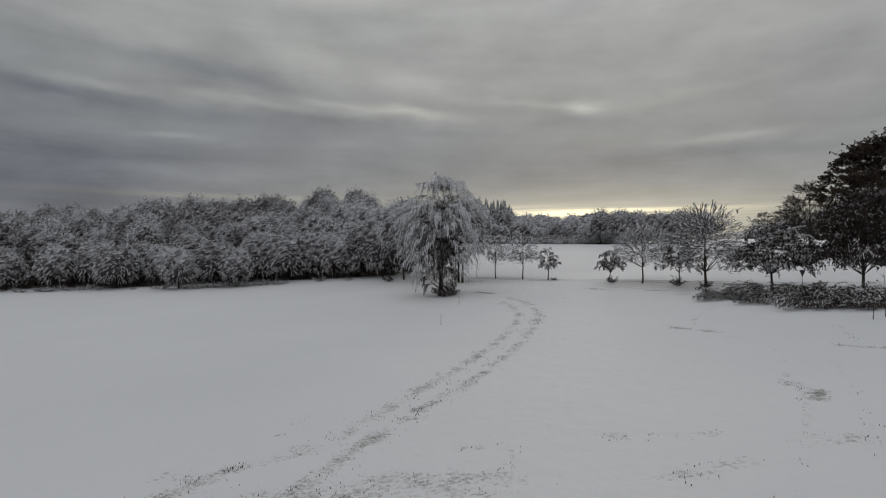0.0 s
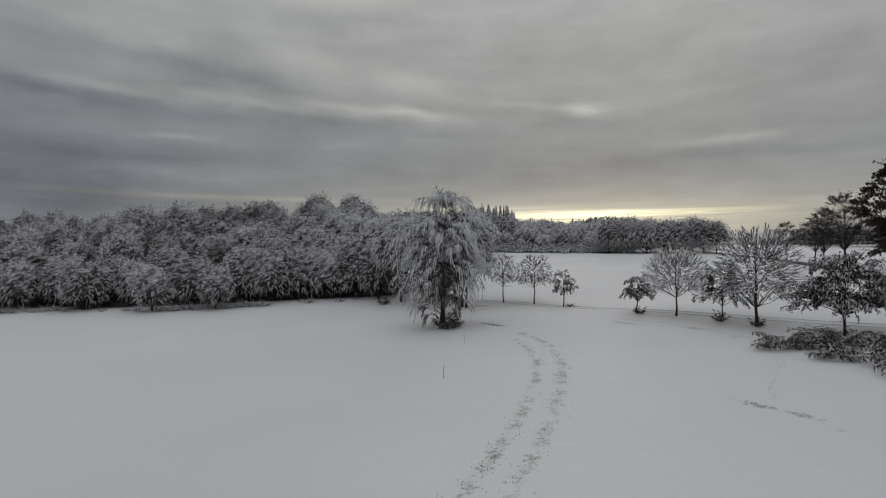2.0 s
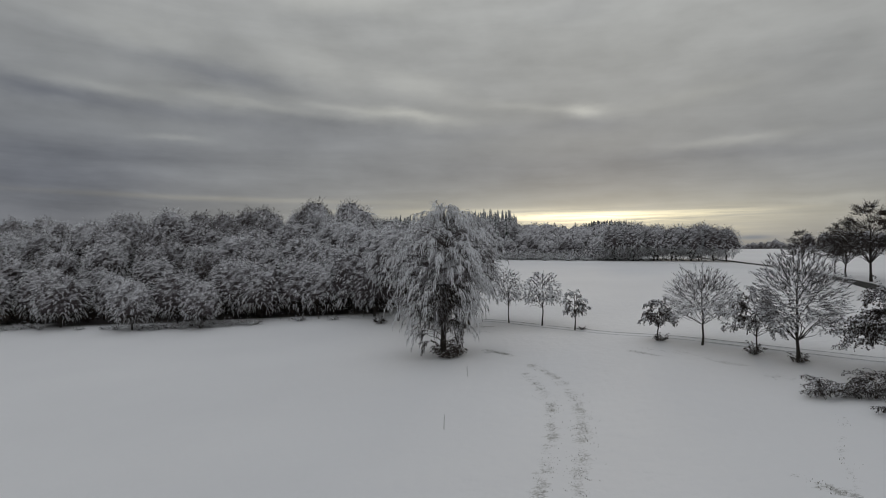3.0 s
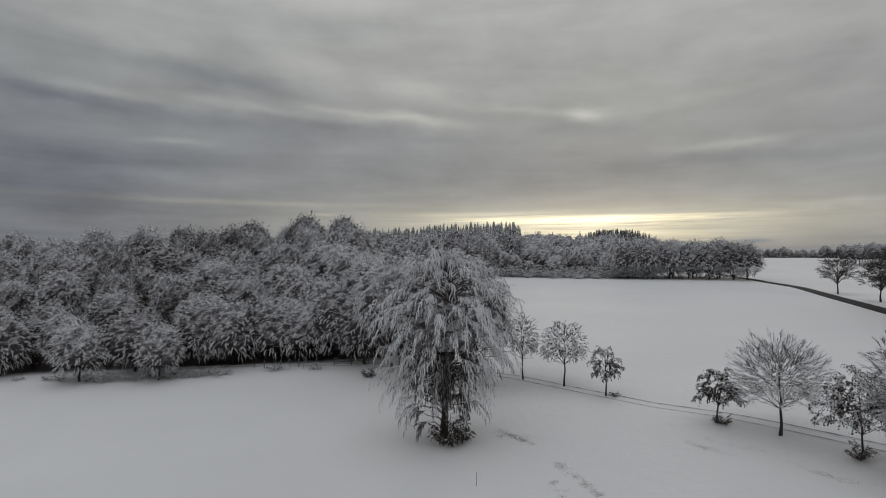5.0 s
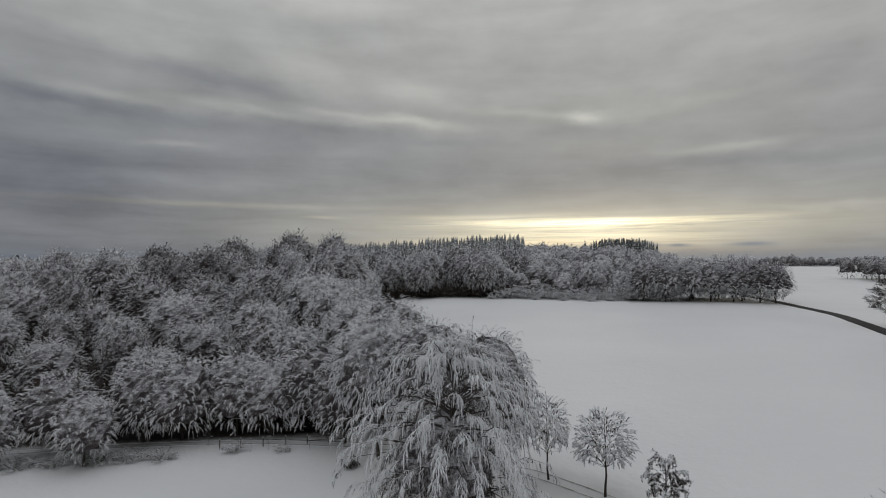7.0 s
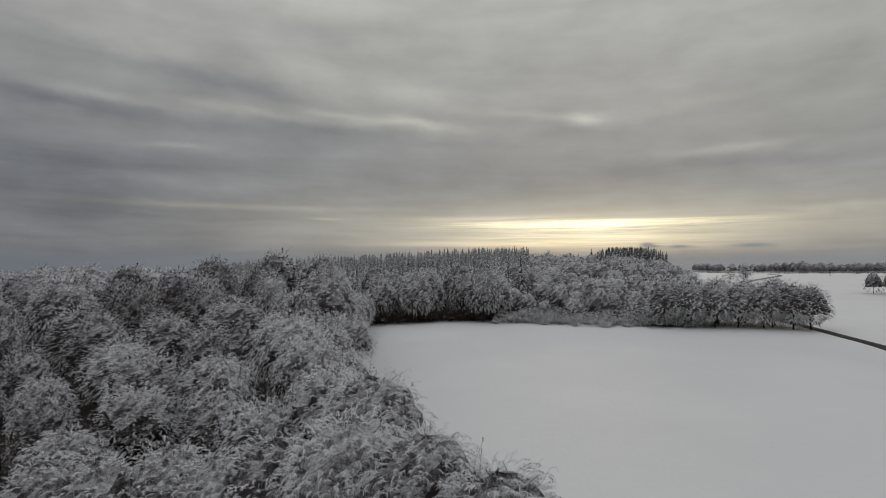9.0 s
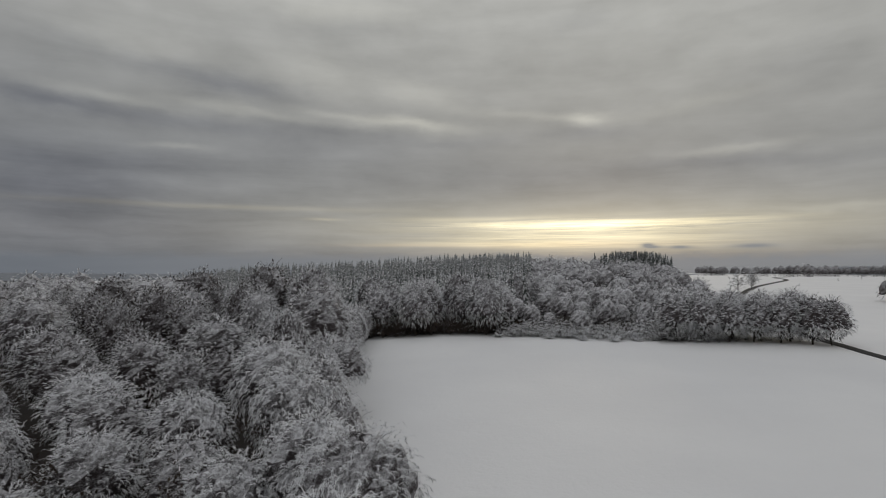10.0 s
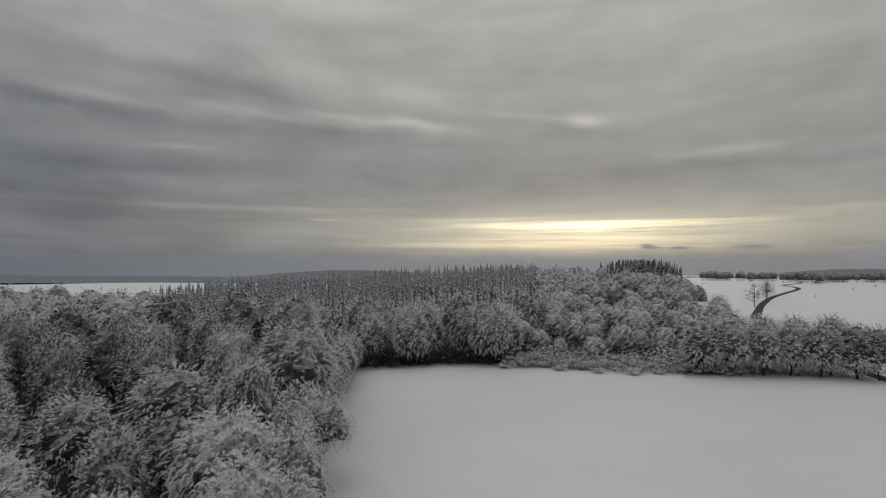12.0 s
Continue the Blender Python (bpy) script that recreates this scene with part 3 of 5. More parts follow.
def leaves(P, size, share, rng, snow_share):
    """Small folded leaves or leaf clumps hung along the lines P."""
    n, pts = P.shape[0], P.shape[1]
    k = max(1, int(n * share))
    i = rng.integers(0, n, k)
    j = rng.integers(0, pts, k)
    c = P[i, j] + rng.normal(0, size * 0.5, (k, 3))
    a = rng.normal(0, 1, (k, 3))
    a /= np.linalg.norm(a, axis=1)[:, None]
    b = np.cross(a, rng.normal(0, 1, (k, 3)))
    b /= np.linalg.norm(b, axis=1)[:, None] + 1e-9
    s = size * rng.uniform(0.6, 1.3, (k, 1))
    V = np.stack([c - a * s, c + b * s * 0.55, c + a * s, c - b * s * 0.55 - np.array([0, 0, 0.3]) * s], 1).reshape(-1, 3)
    q = np.arange(k)[:, None] * 4 + np.arange(4)[None, :]
    return V, q, np.where(rng.random(k) < snow_share, 1, 2)


def join(chunks):
    V, F, M, o = [], [], [], 0
    for v, f, m_ in chunks:
        m_ = np.broadcast_to(m_, (len(f),))
        if f.shape[1] == 4:
            f, m_ = np.concatenate([f[:, :3], f[:, [0, 2, 3]]]), np.concatenate([m_, m_])
        V.append(v), F.append(f + o), M.append(m_)
        o += len(v)
    return np.concatenate(V), np.concatenate(F), np.concatenate(M)


def tree_arrays(seed, H, R, base=0.18, boughs=44, per_bough=6, per_branch=4, twig=1.2, droop=0.6, twig_droop=0.9, half=0.08, snow=0.5, climb=0.8, arch=0.15,
                leaf=0.0, leaf_size=0.12, leaf_snow=0.1, stems=1, trunk=0.015, lean=0.0, spread=0.9, branch=0.36, inner=0.3, lump=0.14, skirt=1.55, shade=0.78, limb_sides=3, limb_pts=6, twig_spread=0.9, stem_pts=8, stem_sides=8, full=2.2, paw=0.4, waist=0.0, branch_pts=2, lift=0.06, cap=0.55, front_gap=0.0, fan=False, out=0.45, strand_droop=0.8, strand_segs=1, core=0.76, core_rows=16, core_turn=2.0, lobe=0.08, paws=0, paw_low=0.7):
    """A broad-leaved tree: a trunk, and a domed crown of arching boughs with branches and twigs under snow.
    fan: the branches end in drooping, snow-laden sprays of strands that hang away from the stem.
    skirt: how far the boughs come round below the crown's widest part; climb: how steeply they leave the trunk."""
    rng = np.random.default_rng(seed)
    n = stem_pts
    zz = np.linspace(0, H * 0.86, n)
    lines = []
    for st in range(stems):
        ang = 2 * np.pi * st / stems + 0.5
        off = 0.0 if stems == 1 else R * 0.10
        wob = np.cumsum(rng.normal(0, H * 0.007, (n, 2)), axis=0)
        line = np.stack([np.sin(ang) * off * (1 + 2 * zz / H) + wob[:, 0] + lean * zz, np.cos(ang) * off * (1 + 2 * zz / H) + wob[:, 1], zz], 1)
        line[0, 2] = -0.3
        lines.append(line)
    S = np.stack(lines)
    wv, wf = tubes(S, trunk * H, trunk * H * 0.12, stem_sides)
    flare = np.clip(1 - wv[:, 2] / (0.06 * H), 0, 1)[:, None]
    wv[:, :2] += (wv[:, :2] - np.repeat(S[:, 0, :2], n * stem_sides, axis=0)) * flare * 0.35
    # where the boughs end: over the dome, some of them inside it
    k = boughs
    top_n = max(3, k // 10)
    u = (np.maximum(np.arange(k) - top_n, 0) + rng.random(k)) / (k - top_n)
    c = 0.95 - (skirt - 0.03) * u
    c = np.clip(c, -0.95, 0.98)
    az_ = 2.39996 * np.arange(k) + rng.normal(0, 0.3, k)
    zc = H * (base + (1 - base) * 0.42)
    size = rng.uniform(1 - lump * 1.6, 1 + lump * 0.5, k) * np.where(rng.random(k) < inner, rng.uniform(0.45, 0.75, k), 1.0)
    hor = R * np.sqrt(1 - np.abs(c) ** full) * size * (1 - waist * np.clip(-c, 0, 1))
    # the top of the dome is closed by steep boughs
    apex = np.arange(k) < top_n
    near_axis = rng.uniform(0.02, 0.55, k)
    c = np.where(apex, (1 - near_axis ** 2) ** (1 / full), c)
    hor = np.where(apex, R * near_axis, hor)
    size = np.where(apex, rng.uniform(0.86, 0.98, k), size)
    if front_gap:
        # lower boughs are missing on the open side, so that the trunk shows
        open_side = (np.abs(np.mod(az_, 2 * np.pi) - np.pi) < front_gap) & (c < 0.15)
        hor = np.where(open_side, hor * 0.35, hor)
    tz = zc + np.where(c > 0, (H - zc) * c, (zc - base * H) * c) * size
    st = rng.integers(0, stems, k)
    low = np.minimum(H * (base + 0.04), tz)
    sz = np.clip(tz - climb * hor - 0.04 * H, np.minimum(low, H * base + 0.3), H * 0.84)
    idx = sz / (H * 0.86) * (n - 1)
    i = np.clip(idx.astype(int), 0, n - 2)
    f = (idx - i)[:, None]
    start = S[st, i] * (1 - f) + S[st, i + 1] * f
    axis_ = S[st, np.clip((tz / (H * 0.86) * (n - 1)).astype(int), 0, n - 1)]
    end = np.stack([np.sin(az_) * hor + axis_[:, 0] * 0.7, np.cos(az_) * hor + axis_[:, 1] * 0.7, tz], 1)
    d = np.linalg.norm(end - start, axis=1)
    ctrl = start * 0.45 + end * 0.55
    ctrl[:, 2] += arch * d + 0.12 * np.abs(end[:, 2] - start[:, 2])
    t = np.linspace(0, 1, limb_pts)[None, :, None]
    B = start[:, None] * (1 - t) ** 2 + 2 * ctrl[:, None] * t * (1 - t) + end[:, None] * t ** 2
    B[:, 1:-1] += rng.normal(0, 0.032, (k, limb_pts - 2, 3)) * d[:, None, None]

    share = rng.uniform(0.6, 1.4, k)

    def snow_and_shade(lines_, own, bough):
        """The upper and outer twigs of the crown, and of each bough, hold more snow; lower and inner ones are coloured
        dark for shade.
        """
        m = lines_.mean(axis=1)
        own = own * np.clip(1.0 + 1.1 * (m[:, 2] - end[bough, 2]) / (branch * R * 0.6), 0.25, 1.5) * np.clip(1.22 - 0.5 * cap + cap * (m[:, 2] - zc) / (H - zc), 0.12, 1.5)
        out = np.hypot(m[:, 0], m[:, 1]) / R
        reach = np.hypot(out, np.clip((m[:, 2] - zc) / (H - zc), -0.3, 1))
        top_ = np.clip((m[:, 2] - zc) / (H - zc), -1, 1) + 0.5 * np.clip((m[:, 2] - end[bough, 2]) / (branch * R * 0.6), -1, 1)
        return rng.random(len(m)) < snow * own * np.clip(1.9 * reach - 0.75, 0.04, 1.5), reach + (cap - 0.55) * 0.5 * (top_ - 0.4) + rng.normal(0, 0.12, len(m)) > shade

    r = np.maximum(trunk * H * 0.22 * (d / (R + 0.1)) ** 0.7, half * 0.4)
    tv, tf = tubes(B, r, half * 0.3, limb_sides)
    crown = [(tv, tf, 0)]
    tipped = np.concatenate([B[:, limb_pts // 2:], B[:, -1:] + (B[:, -1:] - B[:, -2:-1]) * np.array([0.6, 0.6, 0.3]) - np.array([0, 0, 0.10]) * R * droop], 1)
    crown.append(sprigs(tipped + np.array([0, 0, 0.3]) * r[:, None, None], half * 1.2, half, rng.random(k) < snow + 0.15, rng))
    if fan:
        lobes = lobed(rng, lobe)
        if paws:
            pc = 0.98 - (0.98 + paw_low) * (np.arange(paws) + rng.random(paws)) / paws
            pa = 2.39996 * np.arange(paws) + rng.normal(0, 0.4, paws)
            pf = core * (rng.uniform(0.90, 1.16, paws) if core_rows else 1.16 * rng.uniform(0.15, 1, paws) ** 0.5) * lobes(pc, pa)
            ph = R * np.sqrt(1 - np.abs(pc) ** full) * (1 - waist * np.clip(-pc, 0, 1)) * pf
            pz = zc + np.where(pc > 0, (H - zc) * pc, (zc - base * H) * pc) * pf
            Br = shoot(rng, np.stack([np.sin(pa) * ph, np.cos(pa) * ph, pz], 1), pa + rng.normal(0, 0.55, paws), np.arcsin(pc) * 0.75 + lift + rng.normal(0, 0.22, paws), branch * R * rng.uniform(0.65, 1.35, paws), 3, droop, 0.08)
            if front_gap:
                Br = Br[~((np.abs(np.mod(pa, 2 * np.pi) - np.pi) < front_gap) & (pc < -0.15))]
            par = rng.integers(0, k, len(Br))
        else:
            Br, par = grow(rng, tipped, per_bough, paw, 1.0, spread, lift, 0.6, np.minimum(branch * R, d * 0.8 + 0.25 * R * branch), 3, droop, 0.08, out)
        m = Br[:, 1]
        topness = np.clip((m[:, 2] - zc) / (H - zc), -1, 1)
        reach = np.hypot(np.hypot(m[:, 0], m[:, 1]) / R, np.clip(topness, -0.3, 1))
        # snow thins down the flanks, which puts the crown's shade into the twig colours
        shaded_snow = snow * share[par] * rng.uniform(0.55, 1.35, len(Br)) * (1.0 if paws else np.clip(2.2 * reach - 0.9, 0.0, 1.2)) * np.clip(0.8 + 0.5 * cap * topness, 0.2, 1.4)
        crown.append(sprigs(Br, half * 1.1, half, rng.random(len(Br)) < shaded_snow, rng, reach > shade))
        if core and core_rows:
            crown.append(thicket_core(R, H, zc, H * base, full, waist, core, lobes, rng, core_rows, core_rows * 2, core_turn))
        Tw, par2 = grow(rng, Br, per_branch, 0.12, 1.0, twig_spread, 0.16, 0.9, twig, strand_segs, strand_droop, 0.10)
        crown.append(sprigs(Tw, half, half * 0.9, rng.random(len(Tw)) < shaded_snow[par2], rng, (reach[par2] > shade) & (rng.random(len(Tw)) < 0.35 + shaded_snow[par2])))
        if leaf:
            crown.append(leaves(Tw, leaf_size, leaf, rng, leaf_snow))
        V, F, M = join(crown)
        V[:, 2] = np.maximum(V[:, 2], 0.05)
        return (wv, wf, np.zeros(len(wf), int)), (V, F, M)
    Br, par = grow(rng, tipped, per_bough, paw, 1.0, spread, lift, 0.7, np.minimum(branch * R, d * 0.8 + 0.25 * R * branch), branch_pts, droop)
    on, outer = snow_and_shade(Br, share[par], par)
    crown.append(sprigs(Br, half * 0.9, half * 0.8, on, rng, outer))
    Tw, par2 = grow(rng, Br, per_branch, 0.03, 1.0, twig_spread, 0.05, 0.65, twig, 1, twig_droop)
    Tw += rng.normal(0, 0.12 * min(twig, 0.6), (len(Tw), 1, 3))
    on, outer = snow_and_shade(Tw, share[par][par2], par[par2])
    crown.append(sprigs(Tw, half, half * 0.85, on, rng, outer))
    if leaf:
        crown.append(leaves(Tw, leaf_size, leaf, rng, leaf_snow))
    V, F, M = join(crown)
    V[:, 2] = np.maximum(V[:, 2], 0.05)
    return (wv, wf, np.zeros(len(wf), int)), (V, F, M)


def make_tree(name, label, category, group, arrays, mats=None):
    """An Empty at the foot of the tree, with its trunk and its crown."""
    (wv, wf, wm), (cv, cf, cm) = arrays
    top_ob = tagged(new(name), label, category, group)
    mesh_part("trunk", mesh_from("trunk", wv, wf, [BARK], None, True), top_ob)
    mesh_part("crown", mesh_from("crown", cv, cf, mats or [TWIG, SNOW, LEAF, FROST, SPRAY], cm), top_ob, "bare drooping twigs loaded with snow" if mats is None else "")
    return top_ob


def stand(x, y, turn=0.0, size=1.0, sink=0.1, tall=1.0):
    return Matrix.LocRotScale(on_ground(x, y, sink), Euler((0, 0, turn)), (size, size, size * tall))


def spruce_arrays(seed, H, R, whorls=13, per=6, snow=0.5, half=0.30, side=2):
    """A spruce: whorls of drooping boughs, dark below, snow above."""
    rng = np.random.default_rng(seed)
    line = np.stack([np.zeros(3), np.zeros(3), np.linspace(-0.3, H, 3)], 1)[None]
    v, f = tubes(line, H * 0.011, 0.02, 4)
    k = whorls * per
    u = np.repeat((np.arange(whorls) / whorls) ** 0.8, per) + rng.normal(0, 0.012, k)
    u = np.clip(u, 0, 0.99)
    z = H * (0.30 + 0.69 * u)
    L = R * (1 - u) ** 0.85 * rng.uniform(0.75, 1.15, k) + 0.2
    head = rng.uniform(0, 2 * np.pi, k)
    P = shoot(rng, np.stack([np.zeros(k), np.zeros(k), z], 1), head, 0.25 * u - 0.1 + rng.normal(0, 0.1, k), L * 1.25, 2, 1.0, 0.05)
    hw = half * (0.30 + 0.80 * (1 - u)) * R / 3.0
    c = [sprigs(P, hw * 1.3, hw * 1.1, rng.random(k) < snow, rng, rng.random(k) < snow)]
    # dense needles round the stem
    ring, lev = 7, np.linspace(0.22, 0.97, 9)
    ang = np.arange(ring) * 2 * np.pi / ring
    rad = (R * 0.66 * (1 - lev) ** 0.85 + 0.06)[:, None] * np.where(np.arange(9) % 2 == 0, 1.15, 0.8)[:, None] * rng.uniform(0.75, 1.25, (9, ring))
    cone = np.stack([np.sin(ang)[None] * rad, np.cos(ang)[None] * rad, np.repeat(H * lev[:, None], ring, 1) - 0.25 * rad], 2).reshape(-1, 3)
    a = (np.arange(8)[:, None] * ring + np.arange(ring)[None]).ravel()
    b = (np.arange(8)[:, None] * ring + (np.arange(ring)[None] + 1) % ring).ravel()
    c.append((cone, np.stack([a, b, b + ring, a + ring], 1), 4))
    if side:
        sd, par = grow(rng, P, side, 0.3, 0.95, 0.8, -0.1, 0.6, L * 0.4, 1, 0.4)
        c.append(sprigs(sd, hw[par], hw[par] * 0.7, rng.random(len(sd)) < snow, rng))
    return (v, f, np.zeros(len(f), int)), join(c)


def shrub_arrays(seed, H, R, stems=14, per=7, twig=0.5, half=0.035, snow=0.6, droop=0.9, leaf=0.0, twigs=3, leaf_size=0.09, leaf_snow=0.1):
    """A bush of arching stems."""
    rng = np.random.default_rng(seed)
    head = rng.uniform(0, 2 * np.pi, stems)
    start = np.stack([np.sin(head), np.cos(head), np.zeros(stems)], 1) * (R * 0.3 * rng.random(stems))[:, None]
    start[:, 2] = -0.1
    P = shoot(rng, start, head, rng.uniform(0.7, 1.4, stems), np.hypot(H, R) * rng.uniform(0.7, 1.05, stems), 5, droop, 0.15)
    wv, wf = tubes(P, half * 0.6, half * 0.25, 3)
    c = []
    B, _ = grow(rng, P, per, 0.15, 1.0, 0.8, 0.1, 0.7, R * 0.5, 3, droop)
    c.append(sprigs(B, half * 1.1, half, rng.random(len(B)) < snow, rng, rng.random(len(B)) < 0.1 + 1.3 * snow))
    T = B
    if twigs:
        T, _ = grow(rng, B, twigs, 0.1, 1.0, 0.8, 0.0, 0.6, twig, 2, 0.8)
        c.append(sprigs(T, half, half * 0.8, rng.random(len(T)) < snow, rng, rng.random(len(T)) < 0.1 + 1.3 * snow))
    if leaf:
        c.append(leaves(T, leaf_size, leaf, rng, leaf_snow))
    V, F, M = join(c)
    V[:, 2] = np.maximum(V[:, 2], 0.02)
    return (wv, wf, np.zeros(len(wf), int)), (V, F, M)


def make_shrub(name, label, category, group, arrays):
    (wv, wf, wm), (cv, cf, cm) = arrays
    top_ob = tagged(new(name), label, category, group)
    mesh_part("stem_clump", mesh_from("stem_clump", wv, wf, [BARK], None, True), top_ob)
    mesh_part("foliage", mesh_from("foliage", cv, cf, [TWIG, SNOW, LEAF, TWIG], cm), top_ob)
    return top_ob


def strewn(name, label, category, kinds, places, mats):
    """Uncounted far growth as one object: copies of a few shapes joined into one mesh."""
    V, F, M, o = [], [], [], 0
    for n, (x, y, turn, size, tall) in enumerate(places):
        v, f, m_ = kinds[n % len(kinds)]
        c, s = math.cos(turn), math.sin(turn)
        q = np.stack([(v[:, 0] * c - v[:, 1] * s) * size + x, (v[:, 0] * s + v[:, 1] * c) * size + y, v[:, 2] * size * tall + float(height(x, y)) - 0.1], 1)
        V.append(q), F.append(f + o), M.append(m_)
        o += len(v)
    me = mesh_from(name, np.concatenate(V), np.concatenate(F), mats, np.concatenate(M))
    return tagged(new(name, me), label, category, "", "stuff")


def whole(arrays):
    """Trunk and crown in one set of arrays, the trunk as twig bark."""
    (wv, wf, wm), (cv, cf, cm) = arrays
    return join([(wv, wf, 0), (cv, cf, cm)])


def scatter(rng, x0, x1, y0, y1, step, inside):
    """Places on a jittered grid, staggered row by row."""
    out = []
    for j, y in enumerate(np.arange(y0, y1, step * 0.9)):
        for x in np.arange(x0 + (j % 2) * step / 2, x1, step):
            px, py = x + rng.uniform(-0.32, 0.32) * step, y + rng.uniform(-0.32, 0.32) * step
            if inside(px, py):
                out.append((px, py))
    return out


# ---------------------------------------------------------------- the great weeping tree and the trees of the row
great = make_tree("weeping_beech", "great weeping beech with snow-laden hanging twigs at the meadow's edge", "tree", "", tree_arrays(
    11, 22.0, 7.9, base=0.05, boughs=360, per_bough=12, per_branch=11, twig=0.56, droop=1.45, twig_spread=0.7, half=0.022, snow=1.0, shade=0.6, climb=0.05, arch=0.26, trunk=0.019, branch=0.18, inner=0.24, lump=0.3, skirt=1.86, full=2.5,
    waist=0.48, paw=0.1, spread=0.9, lift=0.25, cap=0.8, fan=True, out=0.5, strand_droop=1.0, front_gap=0.2, core=0.46, core_turn=1.5))
great.matrix_basis = stand(-0.1, 107.0, 0.0)
back = make_tree("twin_stem_beech", "snowy beech with two slim dark stems behind the weeping one", "tree", "", tree_arrays(
    12, 20.4, 6.8, base=0.16, lobe=0.03, boughs=60, paws=980, per_branch=12, core=0.70, twig=0.55, droop=1.2, twig_spread=0.8, half=0.032, snow=1.2, shade=0.62, climb=1.0, paw=0.2, lift=0.2, full=2.0, branch=0.19, stems=2, trunk=0.011, skirt=1.6, lump=0.24, fan=True, out=0.5, strand_droop=1.0))
back.matrix_basis = stand(4.3, 126.5, 1.0)

ROW = (
    # name, label, x, y, turn, parameters
    ("young_roadside_tree", "slender young tree with a narrow snow-dusted crown beside the track", 12.0, 129.8, 0.3,
     dict(seed=21, H=10.4, R=2.6, base=0.26, boughs=28, paws=360, core_rows=0, per_branch=8, twig=0.34, droop=1.0, twig_spread=0.8, half=0.066, snow=1.0, climb=1.0, arch=0.05, trunk=0.012, branch=0.24, skirt=1.8, fan=True, strand_droop=0.5, shade=0.7)),
    ("young_roadside_tree", "young tree with a loose round snow-dusted crown beside the track", 17.0, 124.8, 1.2,
     dict(seed=22, H=9.6, R=3.6, base=0.30, boughs=30, paws=460, core_rows=0, per_branch=9, twig=0.36, droop=1.0, twig_spread=0.85, half=0.068, snow=1.2, climb=0.9, arch=0.06, trunk=0.014, branch=0.20, skirt=1.75, lean=0.01, lift=0.4, fan=True, strand_droop=0.4, shade=0.7)),
    ("small_leafy_tree", "small tree with withered brown leaves and snow caps by the track", 21.2, 118.3, 2.2,
     dict(seed=23, H=6.6, R=2.3, base=0.26, boughs=40, per_bough=6, per_branch=9, twig=0.36, droop=1.3, twig_spread=0.7, half=0.062, snow=1.1, leaf=0.6, leaf_size=0.10, leaf_snow=0.12, trunk=0.018, branch=0.32, lump=0.34, climb=0.7, skirt=1.6, fan=True, core=0.0, strand_droop=1.0, shade=0.75)),
    ("small_leafy_tree", "small leaning tree with dark withered leaves and some snow", 29.5, 104.8, 0.2,
     dict(seed=24, H=6.1, R=2.3, base=0.28, boughs=38, per_bough=6, per_branch=9, twig=0.36, droop=1.1, twig_spread=0.7, half=0.05, snow=0.7, leaf=1.3, leaf_size=0.10, leaf_snow=0.12, trunk=0.018, branch=0.34, lump=0.34, lean=0.12, fan=True, core=0.0, strand_droop=1.0, shade=0.85)),
    ("round_roadside_tree", "bare round-crowned tree with fine radiating snowy branches", 33.6, 99.8, 0.9,
     dict(seed=25, H=10.2, R=4.5, base=0.24, boughs=36, paws=1100, core_rows=0, core=0.80, fan=True, strand_droop=0.1, per_branch=10, twig=0.5, full=2.0, droop=0.1, half=0.027, snow=0.75, shade=0.6, climb=1.05, arch=0.02, trunk=0.015, branch=0.22, inner=0.25, lump=0.1, skirt=1.75, lean=-0.03, spread=0.8, lift=0.2)),
    ("small_leafy_tree", "drooping tree with dark withered leaves and snow by the track", 37.0, 93.0, 1.6,
     dict(seed=26, H=8.0, R=3.1, base=0.22, boughs=52, per_bough=7, per_branch=9, twig=0.42, droop=1.1, twig_spread=0.7, half=0.054, snow=0.75, leaf=1.0, leaf_size=0.10, leaf_snow=0.12, trunk=0.013, branch=0.32, lump=0.32, fan=True, core=0.0, strand_droop=1.0, shade=0.85)),
    ("tall_roadside_tree", "tall bare tree with ascending snow-lined branches beside the track", 39.0, 87.6, 2.9,
     dict(seed=27, H=12.6, R=5.0, base=0.16, boughs=34, paws=1150, core_rows=0, core=0.80, fan=True, strand_droop=0.2, per_branch=10, twig=0.5, full=2.0, droop=0.3, half=0.036, snow=0.65, shade=0.6, climb=1.1, arch=0.02, trunk=0.016, branch=0.19, lump=0.12, skirt=1.7, spread=0.7)),
    ("wide_leafy_tree", "wide low tree with brown leaves under heavy snow", 43.0, 77.6, 0.6,
     dict(seed=28, H=8.6, R=5.0, base=0.22, boughs=76, per_bough=7, per_branch=13, twig=0.5, droop=0.8, twig_droop=0.9, half=0.05, snow=0.32, leaf=1.3, leaf_size=0.11, leaf_snow=0.05, trunk=0.020, branch=0.32, lump=0.2)),
    ("wide_leafy_tree", "broad tree with dark brown leaves and snow beside the junction", 46.5, 65.8, 1.9,
     dict(seed=29, H=11.4, R=5.2, base=0.16, boughs=84, per_bough=7, per_branch=12, twig=0.55, droop=0.7, twig_droop=0.8, half=0.05, snow=0.14, shade=1.0, leaf=2.2, leaf_size=0.12, leaf_snow=0.03, trunk=0.016, branch=0.34, lump=0.2)),
)
for name, label, x, y, turn, par in ROW:
    par = {"paw": 0.05, "lift": 0.3, "full": 2.0, **par, "half": par["half"] * 0.7, "per_branch": int(par["per_branch"] * 1.4)}
    make_tree(name, label, "tree", "trees along the farm track", tree_arrays(**par)).matrix_basis = stand(x, y, turn)

